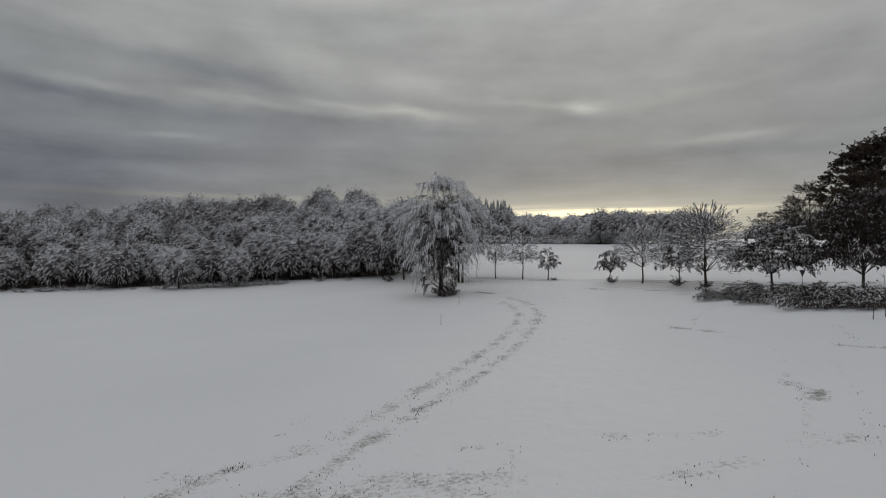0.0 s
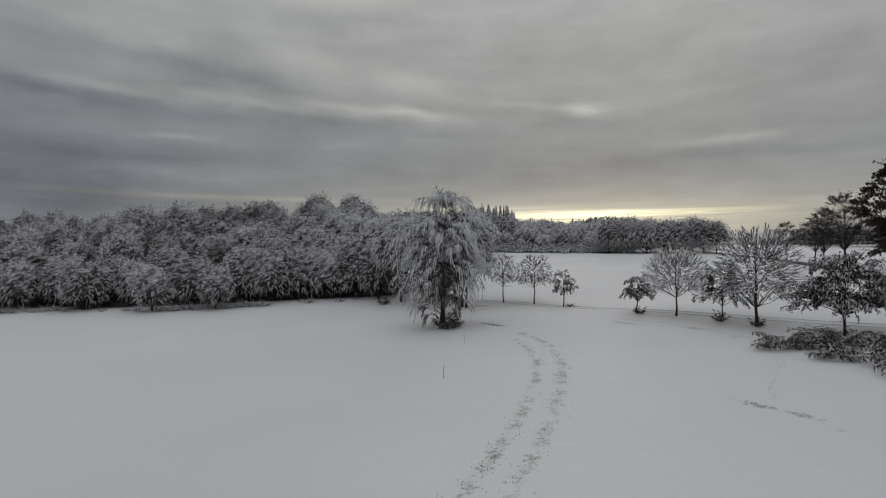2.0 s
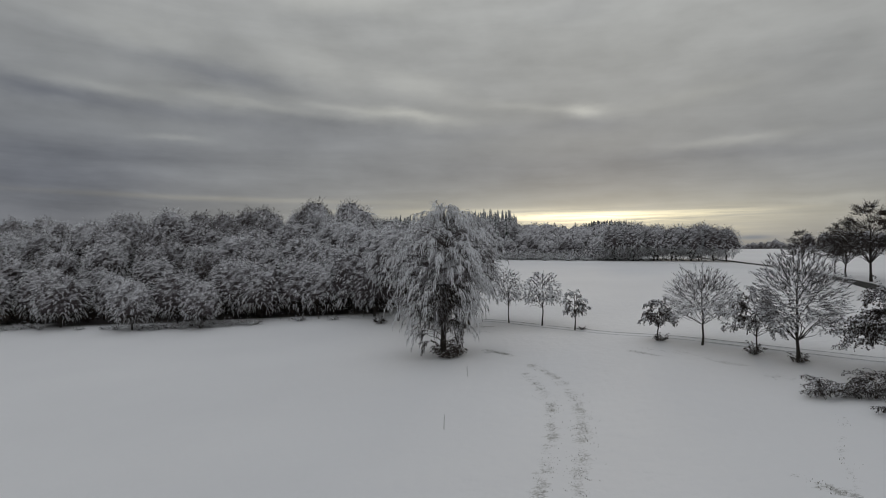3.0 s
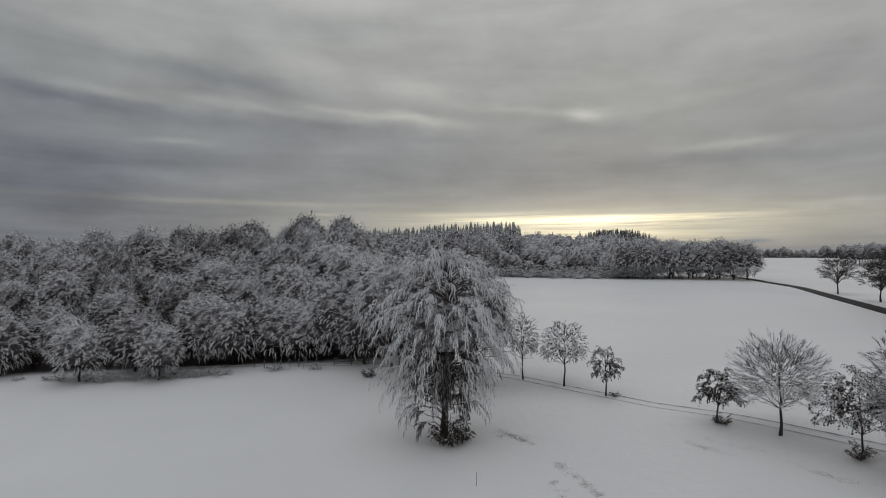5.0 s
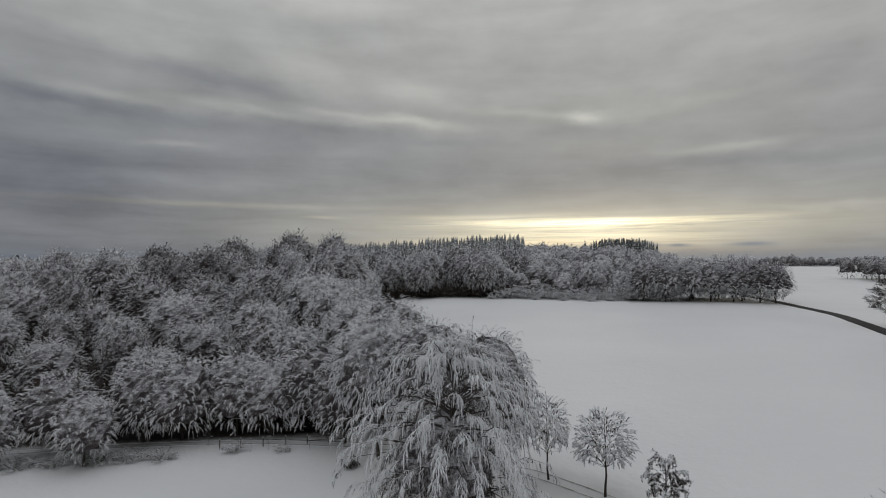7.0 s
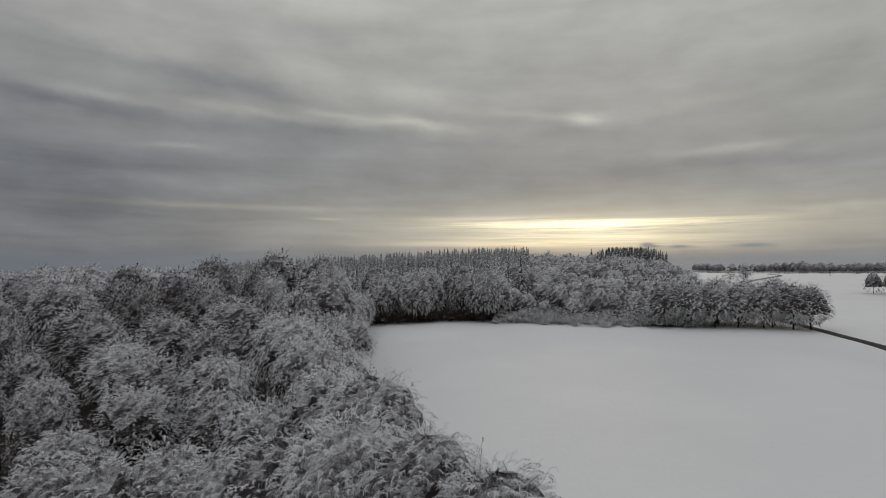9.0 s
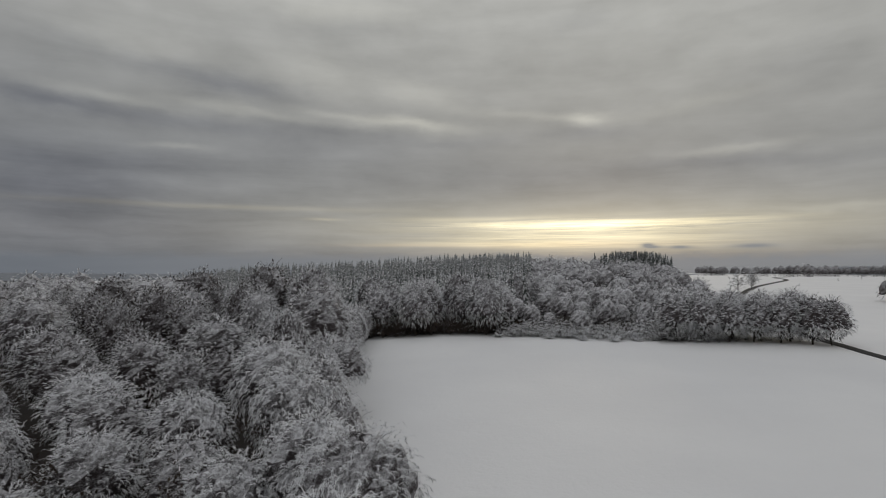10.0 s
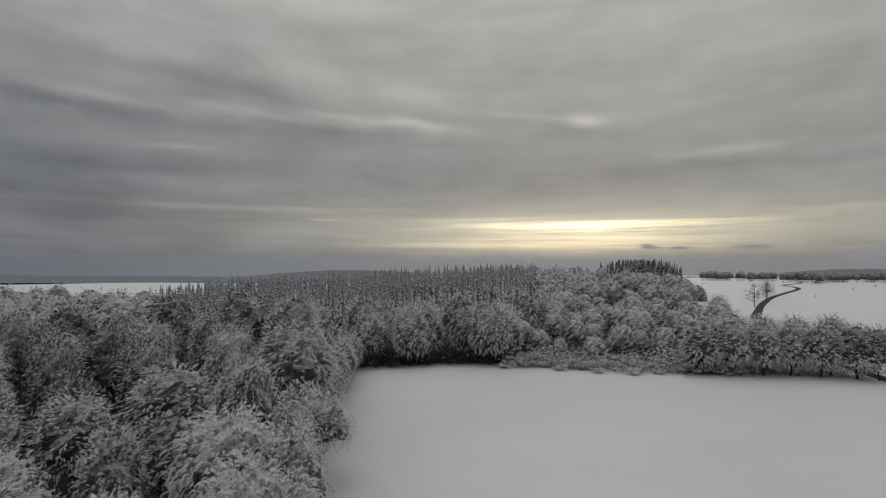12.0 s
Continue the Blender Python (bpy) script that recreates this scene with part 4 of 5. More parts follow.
# tall trees behind the road
ROADSIDE = ((98, 133, 25.0, 1.0, 0), (110, 126, 31.0, 2.0, 0), (99.5, 161, 17.8, 0.3, 1), (104.5, 177, 13.8, 1.3, 1), (113.0, 194, 12.5, 2.6, 1), (121.0, 223, 12.8, 0.1, 1))
dark = make_tree("tall_dark_beech", "tall dense beech still holding dark brown leaves under light snow", "tree", "trees along the road", tree_arrays(
    41, 29.0, 11.5, base=0.05, boughs=170, per_bough=8, per_branch=8, twig=0.9, droop=0.4, twig_droop=0.6, half=0.06, snow=0.015, shade=1.3, leaf=5.0, leaf_size=0.32, full=2.2, leaf_snow=0.0, trunk=0.016, skirt=1.8, lift=0.3, climb=1.2, lump=0.22), [TWIG, SNOW, LEAF, TWIG])
bare = make_tree("roadside_lime", "bare dark roadside lime tree with a little snow on its twigs", "tree", "trees along the road", tree_arrays(
    42, 16.0, 6.0, base=0.22, boughs=84, per_bough=9, per_branch=15, twig=0.6, droop=0.15, twig_droop=0.3, half=0.036, snow=0.05, shade=1.3, climb=1.0, trunk=0.017, branch=0.36, paw=0.05, lift=0.3, full=2.0), [TWIG, SNOW, LEAF, TWIG])
first = {0: dark, 1: bare}
for x, y, H, turn, kind in ROADSIDE:
    src = (dark, bare)[kind]
    k = H / (29.0, 16.0)[kind]
    if kind in first:
        first.pop(kind).matrix_basis = stand(x, y, turn, k)
    else:
        o = copy_thing(src, Matrix())
        o.matrix_basis = stand(x, y, turn, k)

# ---------------------------------------------------------------- the beech wood
edge_kinds = [make_tree("woodland_edge_tree", "snow-laden broad tree with drooping boughs at the wood's edge", "tree", "trees of the beech wood", tree_arrays(
    50 + i, 12.0, (5.2, 5.8, 4.8)[i], base=0.05, paw_low=0.92, core_turn=2.2, boughs=(36, 40, 32)[i], paws=(430, 500, 380)[i], per_branch=12, twig=0.45, droop=1.1, twig_spread=0.9, inner=0.25, half=0.029, spread=0.9, paw=0.3, snow=(1.05, 1.2, 0.85)[i], climb=0.8,
    arch=0.16, trunk=0.016, branch=0.19, skirt=1.65, lump=0.3, lift=0.3, full=2.0, cap=0.6, shade=0.66, fan=True, out=0.3, strand_droop=0.7)) for i in range(3)]
tall_kinds = [make_tree("snowy_beech", "tall beech of the wood with its crown full of snow", "tree", "trees of the beech wood", tree_arrays(
    60 + i, 20.0, (7.2, 7.8, 6.6, 8.2)[i], base=0.24, boughs=(48, 56, 44, 56)[i], paws=(760, 860, 640, 900)[i], per_branch=12, twig=(0.5, 0.55, 0.5, 0.55)[i], twig_spread=0.9, inner=0.2, spread=0.9, paw=0.3, leaf=(0, 0, 0.05, 0)[i], leaf_size=0.2,
    leaf_snow=0.0, droop=(1.0, 1.4, 0.7, 1.4)[i], half=(0.031, 0.034, 0.026, 0.034)[i], snow=(0.85, 1.2, 0.5, 1.1)[i], shade=(0.74, 0.66, 0.84, 0.66)[i], climb=1.0, trunk=0.012, branch=0.165, skirt=1.5, lump=0.3,
    lift=0.3, full=2.0, cap=1.1, fan=True, out=0.3, strand_droop=(0.6, 0.9, 0.3, 0.9)[i])) for i in range(4)]
mid_kinds = [make_tree("snowy_beech", "tall snow-covered beech deep in the wood", "tree", "trees of the beech wood", tree_arrays(
    70 + i, 22.0, (7.6, 8.2, 7.0)[i], base=0.28, boughs=(40, 44, 36)[i], paws=(560, 620, 500)[i], per_branch=9, core_rows=12, twig=0.65, twig_spread=0.9, inner=0.15, spread=0.9, paw=0.3, leaf=(0, 0, 0.1)[i], leaf_size=0.3, leaf_snow=0.0, stem_pts=5, stem_sides=6,
    droop=(0.7, 1.1, 0.5)[i], half=0.044, snow=(0.85, 1.15, 0.55)[i], shade=(0.74, 0.66, 0.84)[i], climb=1.0, trunk=0.011, branch=0.17, skirt=1.4, lump=0.3, limb_pts=4, lift=0.3, full=2.0, cap=0.8, fan=True, out=0.3)) for i in range(3)]
# almost snowless and dark-leaved, to put the gaps' shade into its colour
fill_kind = make_tree("young_beech", "low dark beech half hidden between larger snowy crowns", "tree", "trees of the beech wood", tree_arrays(
    79, 14.0, 4.4, base=0.10, boughs=24, per_bough=4, per_branch=5, twig=0.9, droop=0.6, twig_droop=0.4, twig_spread=0.5, half=0.06, snow=0.06, shade=1.1, leaf=0.8, leaf_size=0.3, leaf_snow=0.0, trunk=0.011, branch=0.36, skirt=1.7, limb_pts=4, stem_pts=4, stem_sides=5))
fresh = set(o.name for o in edge_kinds + tall_kinds + mid_kinds + [fill_kind])


def plant(src, x, y, turn, size, tall=1.0):
    """Sets the first specimen itself, then copies."""
    if src.name in fresh:
        fresh.discard(src.name)
        src.matrix_basis = stand(x, y, turn, size, 0.1, tall)
        return src
    o = copy_thing(src, Matrix())
    o.matrix_basis = stand(x, y, turn, size, 0.1, tall)
    return o


rng = np.random.default_rng(7)
# the outer row, tree by tree: x, y, height
FRONT = ((-122, 157, 12), (-110, 152, 11), (-97, 151, 12.5), (-88, 154, 13), (-80, 148, 12), (-71, 152, 11.5), (-62, 142, 11), (-55, 147, 12), (-48, 141, 10.5), (-44, 149, 13), (-38.5, 149.5, 13.0),
         (-31, 151, 13.5), (-25.5, 149.5, 12.5), (-19, 150, 14), (-14, 145, 13.5), (-136, 160, 12))
for n, (x, y, H) in enumerate(FRONT):
    plant(edge_kinds[n % 3], x, y, rng.uniform(0, 6.28), H / 12.0 * 1.02)
# single crowns that stand out: x, y, height, radius, snowiness (index into the kinds)
CROWNS = [(-8.5, 138.5, 20.0, 6.8, 1), (-1.4, 135, 19.5, 6.9, 3), (-8.0, 152, 20.5, 7.2, 1), (-14.5, 162, 19, 6.8, 3), (-23, 159, 15.5, 6.2, 1), (-31, 242, 26.5, 9.8, 3), (-29, 196, 22, 8.2, 1), (-36, 179, 17.5, 7.0, 3), (-22, 181, 20.5, 6.5, 1), (-49, 181, 18.5, 7.0, 0),
          (-50, 226, 22, 8.6, 3), (-60, 213, 20.5, 7.6, 0), (-71, 207, 21, 8.0, 2), (-81, 217, 22.5, 8.4, 0), (-99, 201, 21.5, 8.4, 2), (-58, 191, 19, 7.2, 0), (-21, 219, 17, 6.2, 1), (-43, 208, 18, 6.0, 2),
          (-68, 164, 14.0, 6.0, 0), (-47, 157, 13.5, 5.6, 3), (-31, 166, 15.5, 6.0, 2), (-44, 169.5, 15.5, 6.2, 0)]


def wood_height(x, y):
    """Top height of the wood: low at the outer edge, taller on the hill."""
    return np.interp(y - wood_south(x), (0, 12, 40, 70, 95, 160), (14, 16.5, 23.5, 29, 32, 28)) * np.interp(x, (-260, -140, -90, -55), (0.78, 0.88, 0.95, 1.0))


def fill_wood():
    """More crowns of many sizes between the single ones, hardly touching each other."""
    for _ in range(8000):
        y = rng.uniform(158, 304)
        x = rng.uniform(-200, 0)
        r = rng.choice((5.0, 6.2, 7.4, 8.8)) * rng.uniform(0.92, 1.08)
        if y < wood_south(x) + 20:
            r = min(r, 6.4)
        if x > wood_east(y) - r * 0.8 or y < wood_south(x) + 8 or x < -0.80 * (y - 10):
            continue
        if any((x - a) ** 2 + (y - b) ** 2 < (0.95 * (r + q)) ** 2 for a, b, h, q, k in CROWNS):
            continue
        H = float(wood_height(x, y)) * rng.uniform(0.80, 1.05) * np.interp(r, (5, 9), (0.90, 1.04))
        CROWNS.append((x, y, H, r, int(rng.choice((0, 1, 1, 3) if x > -48 else (0, 2, 2, 3)))))


fill_wood()
for x, y, H, r, k in CROWNS:
    if y < 214 and x > -104:
        src, R0, H0 = tall_kinds[k], (7.2, 7.8, 6.6, 8.2)[k], 20.0
    else:
        k = (0, 1, 2, 1)[k]
        src, R0, H0 = mid_kinds[k], (7.6, 8.2, 7.0)[k], 22.0
    plant(src, x, y, rng.uniform(0, 6.28), r / R0, H / H0 / (r / R0))
for x, y in scatter(rng, -150, 0, 160, 300, 15.0, lambda x, y: x < wood_east(y) - 8 and y > wood_south(x) + 8 and x > -0.75 * (y - 10)):
    plant(fill_kind, x, y, rng.uniform(0, 6.28), rng.uniform(0.7, 0.9), 1.1)
# beeches that face the upper field, and the copse at its far corner
wall_kind = make_tree("field_beech", "broad snowy beech with low boughs facing the upper field", "tree", "trees at the upper field", tree_arrays(
    76, 22.0, 7.4, base=0.06, boughs=76, paws=520, paw_low=0.85, per_branch=9, twig=0.7, twig_spread=0.9, inner=0.15, droop=1.2, half=0.05, spread=0.9, paw=0.35, lift=0.25, full=2.0, cap=0.7, snow=1.2, climb=0.9, trunk=0.011, branch=0.18, skirt=1.75, lump=0.26, limb_pts=4, shade=0.62, fan=True, strand_droop=1.0))
copse_kind = make_tree("copse_tree", "bare snowy tree of the copse with a dark stem", "tree", "trees at the upper field", tree_arrays(
    77, 17.0, 6.6, base=0.06, paw_low=0.9, lift=0.3, full=2.0, boughs=70, paws=560, per_branch=9, core_rows=11, core=0.74, twig=0.7, twig_spread=0.9, droop=0.8, half=0.058, snow=1.35, climb=1.0, trunk=0.015, branch=0.22, skirt=1.75, lump=0.24, limb_pts=4, paw=0.3, shade=0.66, fan=True, strand_droop=0.6))
fresh |= {wall_kind.name, copse_kind.name}
for n, y in enumerate(np.arange(176, 304, 9.5)):
    plant(wall_kind, float(wood_east(y)) - 1.0 + rng.uniform(-1, 1), y + rng.uniform(-1.5, 1.5), rng.uniform(0, 6.28), rng.uniform(0.6, 0.75), rng.uniform(1.0, 1.2))
for x, y in scatter(rng, -30, 24, 306, 332, 11.0, lambda x, y: y > far_wood_south(x) + 3):
    plant(wall_kind, x, y, rng.uniform(0, 6.28), rng.uniform(0.88, 1.06))
for x, y, k in ((26, 353, 0.9), (32, 349, 0.95), (37, 357, 1.0), (31, 363, 1.0), (41, 352, 0.9)):
    plant(wall_kind, x, y, rng.uniform(0, 6.28), k)
for x, y in ((80, 297), (84, 301), (87, 294), (92, 299), (96, 293), (100, 300), (104, 293), (108, 298), (112, 291), (117, 294), (121, 288.5), (126, 286.5), (93, 306), (103, 307), (112, 304), (120, 298)):
    plant(copse_kind, x, y, rng.uniform(0, 6.28), rng.uniform(0.94, 1.14))

# far trees as uncounted growth
near_kinds = [whole(tree_arrays(80 + i, 14.0, (5.4, 6.0, 5.0)[i], base=0.03, boughs=14, paws=140, paw_low=0.9, per_branch=6, core_rows=9, core=0.76, twig=(0.8, 0.9, 0.8)[i], twig_spread=0.7, stem_pts=3, stem_sides=4, inner=0.1, spread=0.9, droop=(0.7, 1.1, 0.3)[i], half=(0.05, 0.06, 0.042)[i],
                                snow=(0.55, 0.9, 0.35)[i], trunk=0.012, branch=0.26, lift=0.3, full=2.0, skirt=1.8, limb_pts=3, cap=0.7, paw=0.3, shade=(0.7, 0.64, 0.8)[i], fan=True, strand_droop=(0.6, 0.9, 0.2)[i])) for i in range(3)]
far_kinds = [whole(tree_arrays(83 + i, 14.0, (5.4, 6.0)[i], base=0.03, boughs=6, paws=46, paw_low=0.9, per_branch=4, twig=1.3, twig_spread=0.8, stem_pts=3, stem_sides=3, droop=0.9, half=0.10, snow=(0.5, 0.75)[i], trunk=0.012, branch=0.26, lift=0.3, full=2.0,
                               limb_pts=3, cap=0.7, shade=0.7, fan=True, core=0.8, core_rows=7)) for i in range(2)]
bush_kinds = [whole(shrub_arrays(85 + i, 5.0, 3.0, 12, 6, 0.9, 0.08, (0.6, 0.75)[i], 0.8, twigs=2)) for i in range(2)]
places = []
for x, y in scatter(rng, 20, 215, 300, 640, 12.0, lambda x, y: y > far_wood_south(x) + 8 and x < np.interp(y, (286, 330, 380, 430, 520, 640), (78, 104, 128, 138, 170, 200)) and x > 0.15 * (y - 113) - 20 and rng.random() < np.interp(y, (300, 420, 640), (1.0, 0.9, 0.5))):
    places.append((x, y, rng.uniform(0, 6.28), rng.choice((0.62, 0.85, 1.0, 1.22)) * rng.uniform(0.9, 1.1) * np.interp(y, (300, 330, 420, 600), (0.78, 0.9, 1.05, 1.25)), rng.uniform(0.9, 1.15)))
for x, y in scatter(rng, -330, -110, 200, 460, 18.0, lambda x, y: x > -0.85 * (y - 10) and x < -0.42 * (y - 113) and not (y < 306 and x > -190 and x > -0.80 * (y - 10))):
    places.append((x, y, rng.uniform(0, 6.28), rng.uniform(1.35, 1.75), rng.uniform(0.85, 1.0)))
for x, y in scatter(rng, 60, 150, 470, 640, 13.0, lambda x, y: 0.14 * (y - 113) < x < 0.25 * (y - 113)):
    places.append((x, y, rng.uniform(0, 6.28), rng.uniform(1.25, 1.6), rng.uniform(0.95, 1.15)))
strewn("woodland", "snow-covered broadleaf woodland on the slope beyond the upper field", "woodland", near_kinds, [p for p in places if p[0] > 0 and p[1] < 390], [TWIG, SNOW, LEAF, FROST, SPRAY])
strewn("far_woodland", "far snow-covered broadleaf woodland behind the fields", "woodland", far_kinds, [p for p in places if p[0] <= 0 or p[1] >= 390], [TWIG, SNOW, LEAF, FROST, SPRAY])
places = []
for x in np.arange(22, 90, 2.8):
    for row in range(3):
        places.append((x + rng.uniform(-1, 1), float(far_wood_south(x)) + 1.2 + row * 3.2 + rng.uniform(-0.8, 0.8), rng.uniform(0, 6.28), rng.uniform(0.5, 0.9) * (1 + 0.35 * row), rng.uniform(0.9, 1.3)))
for x in np.arange(80, 127, 3.0):
    places.append((x + rng.uniform(-1, 1), float(far_wood_south(x)) + 5 + rng.uniform(-1.5, 3), rng.uniform(0, 6.28), rng.uniform(0.5, 0.8), rng.uniform(0.8, 1.1)))
strewn("hedge_thicket", "dense snow-covered thicket along the upper field's edge", "thicket", bush_kinds, places, [TWIG, SNOW, LEAF, FROST, SPRAY])
# dark undergrowth inside the wood's edge
under = [whole(shrub_arrays(88 + i, 3.6, 2.4, 8, 4, 0.9, 0.08, 0.06, 0.5, 2.2, 0, 0.36, 0.0)) for i in range(2)]
places = [(x + rng.uniform(-1, 1), float(wood_south(x)) + row * 4.0 + 2.5 + rng.uniform(-1, 1), rng.uniform(0, 6.28), rng.uniform(0.9, 1.5), rng.uniform(0.9, 1.4)) for x in np.arange(-135, -8, 2.8) for row in range(3)]
places += [(x + rng.uniform(-1, 1), 309 + row * 4 + rng.uniform(-1, 1), rng.uniform(0, 6.28), rng.uniform(0.9, 1.5), 1.2) for x in np.arange(-30, 26, 2.8) for row in range(2)]
strewn("wood_undergrowth", "dark leafless undergrowth with brown leaves under the wood's edge", "undergrowth", under, places, [TWIG, SNOW, LEAF, TWIG])

# ---------------------------------------------------------------- spruces
spruce_kinds = [make_tree("spruce", "slender dark green spruce dusted with snow in the plantation", "spruce", "spruce plantation", spruce_arrays(90 + i, 23.0, (2.9, 2.6, 3.2)[i], 15, 7, 0.7, 0.34, 0), [NEEDLE, SNOW, LEAF, NEEDLE, NEEDLE_SPRAY]) for i in range(3)]
fresh |= set(o.name for o in spruce_kinds)
stand_places = scatter(rng, -200, 90, 312, 530, 7.2, lambda x, y: -0.47 * (y - 113) < x < 0.165 * (y - 113) - 3 and (x < -32 or y > 332))
stand_places.sort(key=lambda p: p[1])
for x, y in stand_places[:200]:
    plant(spruce_kinds[rng.integers(0, 3)], x, y, rng.uniform(0, 6.28), rng.uniform(0.88, 1.06) * np.interp(x / (y - 113), (-0.47, -0.36, -0.1, 0.14), (0.72, 0.94, 1.0, 1.1)))
strewn("far_spruces", "far rows of the snow-dusted spruce plantation", "spruces", [whole(spruce_arrays(96, 23.0, 2.8, 9, 5, 0.7, 0.4, 0))], [(x, y, rng.uniform(0, 6.28), rng.uniform(0.95, 1.12) * np.interp(x / (y - 113), (-0.47, -0.36, -0.1, 0.14), (0.72, 0.94, 1.0, 1.1)), 1.0) for x, y in stand_places[200:]], [NEEDLE, SNOW, LEAF, NEEDLE, NEEDLE_SPRAY])
block = scatter(rng, 143, 197, 600, 640, 4.6, lambda x, y: True)
strewn("spruce_block", "dark dense block of old spruces behind the woodland", "spruces", [whole(spruce_arrays(97, 25.0, 3.4, 10, 6, 0.45, 0.5, 0))],
       [(x, y, rng.uniform(0, 6.28), rng.uniform(1.0, 1.08) * np.interp(x, (143, 150, 168, 185, 198), (0.98, 1.08, 1.12, 1.08, 0.85)), 1.0) for x, y in block] + [(131, 608, 0.5, 1.10, 1.0), (137.5, 612, 1.5, 1.0, 1.0)], [NEEDLE, SNOW, LEAF, NEEDLE, NEEDLE_SPRAY])

# ---------------------------------------------------------------- bushes and small plants
bush_src = make_shrub("snowy_bush", "low arching bush with brown leaves pressed down by snow", "bush", "bushes by the junction", shrub_arrays(101, 2.0, 2.2, 26, 8, 0.45, 0.032, 0.15, 1.0, 1.1, 4))
BUSHES = ((34.6, 75, 1.0), (37.2, 74, 1.05), (39.8, 73.5, 1.0), (36.0, 68, 0.9), (38.2, 64, 1.1), (37.0, 60.0, 1.0), (40.0, 60.5, 1.2), (40.5, 66, 0.9), (39.6, 56.5, 1.0), (42.0, 57.5, 1.1), (42.6, 70, 0.9))
for n, (x, y, k) in enumerate(BUSHES):
    o = bush_src if n == 0 else copy_thing(bush_src, Matrix())
    o.matrix_basis = stand(x, y, n * 1.9, k * 0.95, 0.02, 1.0)
foot_src = make_shrub("foot_bush", "small dark bush at a tree foot with some snow", "bush", "", shrub_arrays(103, 1.6, 1.1, 16, 6, 0.35, 0.035, 0.06, 0.5, 1.8))
for n, (x, y, k, tall) in enumerate(((0.4, 104.9, 1.5, 1.1), (22.3, 118.0, 0.55, 0.6), (29.9, 104.3, 0.7, 1.0), (36.6, 92.6, 0.75, 1.2), (38.6, 87.2, 0.7, 1.0), (-12.0, 136.5, 0.9, 1.0), (1.8, 105.6, 1.1, 1.1))):
    o = foot_src if n == 0 else copy_thing(foot_src, Matrix())
    o.matrix_basis = stand(x, y, n * 1.3, k, 0.02, tall)
hedge_src = make_shrub("edge_bush", "knee-high snow-covered bush along the wood's edge", "bush", "bushes at the wood's edge", shrub_arrays(104, 1.7, 1.6, 18, 7, 0.4, 0.04, 0.5, 0.8, 0.5, 2))
HEDGE = [(x, 143 + 1.2 * math.sin(x) + (4 if x < -80 else 0), 0.45 + 0.4 * abs(math.sin(x * 1.7))) for x in (-104, -101.5, -99.5, -97, -95, -93, -90.5, -88, -86, -83, -74, -68.5, -65.8, -62.5, -29, -22)]
HEDGE += [(-60 + 1.7 * q, 141.2 + 0.9 * math.sin(q * 2.3) + 0.12 * q, 0.55 + 0.35 * abs(math.sin(q * 1.3))) for q in range(14)]
for n, (x, y, k) in enumerate(HEDGE):
    o = hedge_src if n == 0 else copy_thing(hedge_src, Matrix())
    o.matrix_basis = stand(x, y, n * 2.3, k, 0.02)
cone_src = make_shrub("field_bush", "small rounded bush wrapped in snow at the field's edge", "bush", "bushes at the upper field", shrub_arrays(105, 2.4, 1.6, 18, 7, 0.5, 0.10, 0.92, 0.7))
for n, (x, y, k) in enumerate(((57.5, 294.8, 1.15), (47.3, 296.2, 0.8), (37, 299.5, 0.9), (66, 294.5, 0.7), (20, 303.0, 0.8))):
    o = cone_src if n == 0 else copy_thing(cone_src, Matrix())
    o.matrix_basis = stand(x, y, n * 1.1, k, 0.02)

# single trees and rows of trees beyond the upper field
row_src = make_tree("field_tree", "single snowy tree beside the country road", "tree", "far field trees", tree_arrays(
    110, 14.0, 4.8, base=0.14, boughs=44, per_bough=5, per_branch=6, twig=0.7, droop=0.5, twig_droop=0.4, half=0.10, snow=0.8, trunk=0.014, branch=0.3, limb_pts=4, lift=0.4, full=2.0))
FIELD_TREES = ((193, 484, 1.05), (222, 523, 0.95), (247, 570, 1.0), (253, 580, 0.9), (278, 560, 0.18), (372, 656, 0.2), (446, 730, 0.25))
for n, (x, y, k) in enumerate(FIELD_TREES):
    o = row_src if n == 0 else copy_thing(row_src, Matrix())
    o.matrix_basis = stand(x, y, n * 1.7, k)
places = []
for x0, y0, x1, y1, n in ((455, 1150, 500, 1150, 14), (515, 1150, 565, 1130, 15), (480, 960, 520, 930, 10), (575, 1100, 640, 1010, 22), (640, 1010, 620, 860, 34), (560, 980, 600, 1000, 9), (470, 860, 490, 900, 6)):
    for t in np.linspace(0, 1, n):
        places.append((x0 + (x1 - x0) * t + rng.uniform(-4, 4), y0 + (y1 - y0) * t + rng.uniform(-4, 4), rng.uniform(0, 6.28), rng.uniform(0.95, 1.35), 1.0))
for x, y in scatter(rng, 248, 300, 385, 430, 11, lambda x, y: True):
    places.append((x, y, rng.uniform(0, 6.28), rng.uniform(0.8, 1.1), 1.0))
strewn("far_tree_rows", "far rows of trees between the snow fields", "trees", far_kinds, places, [TWIG, SNOW, LEAF, FROST, SPRAY])


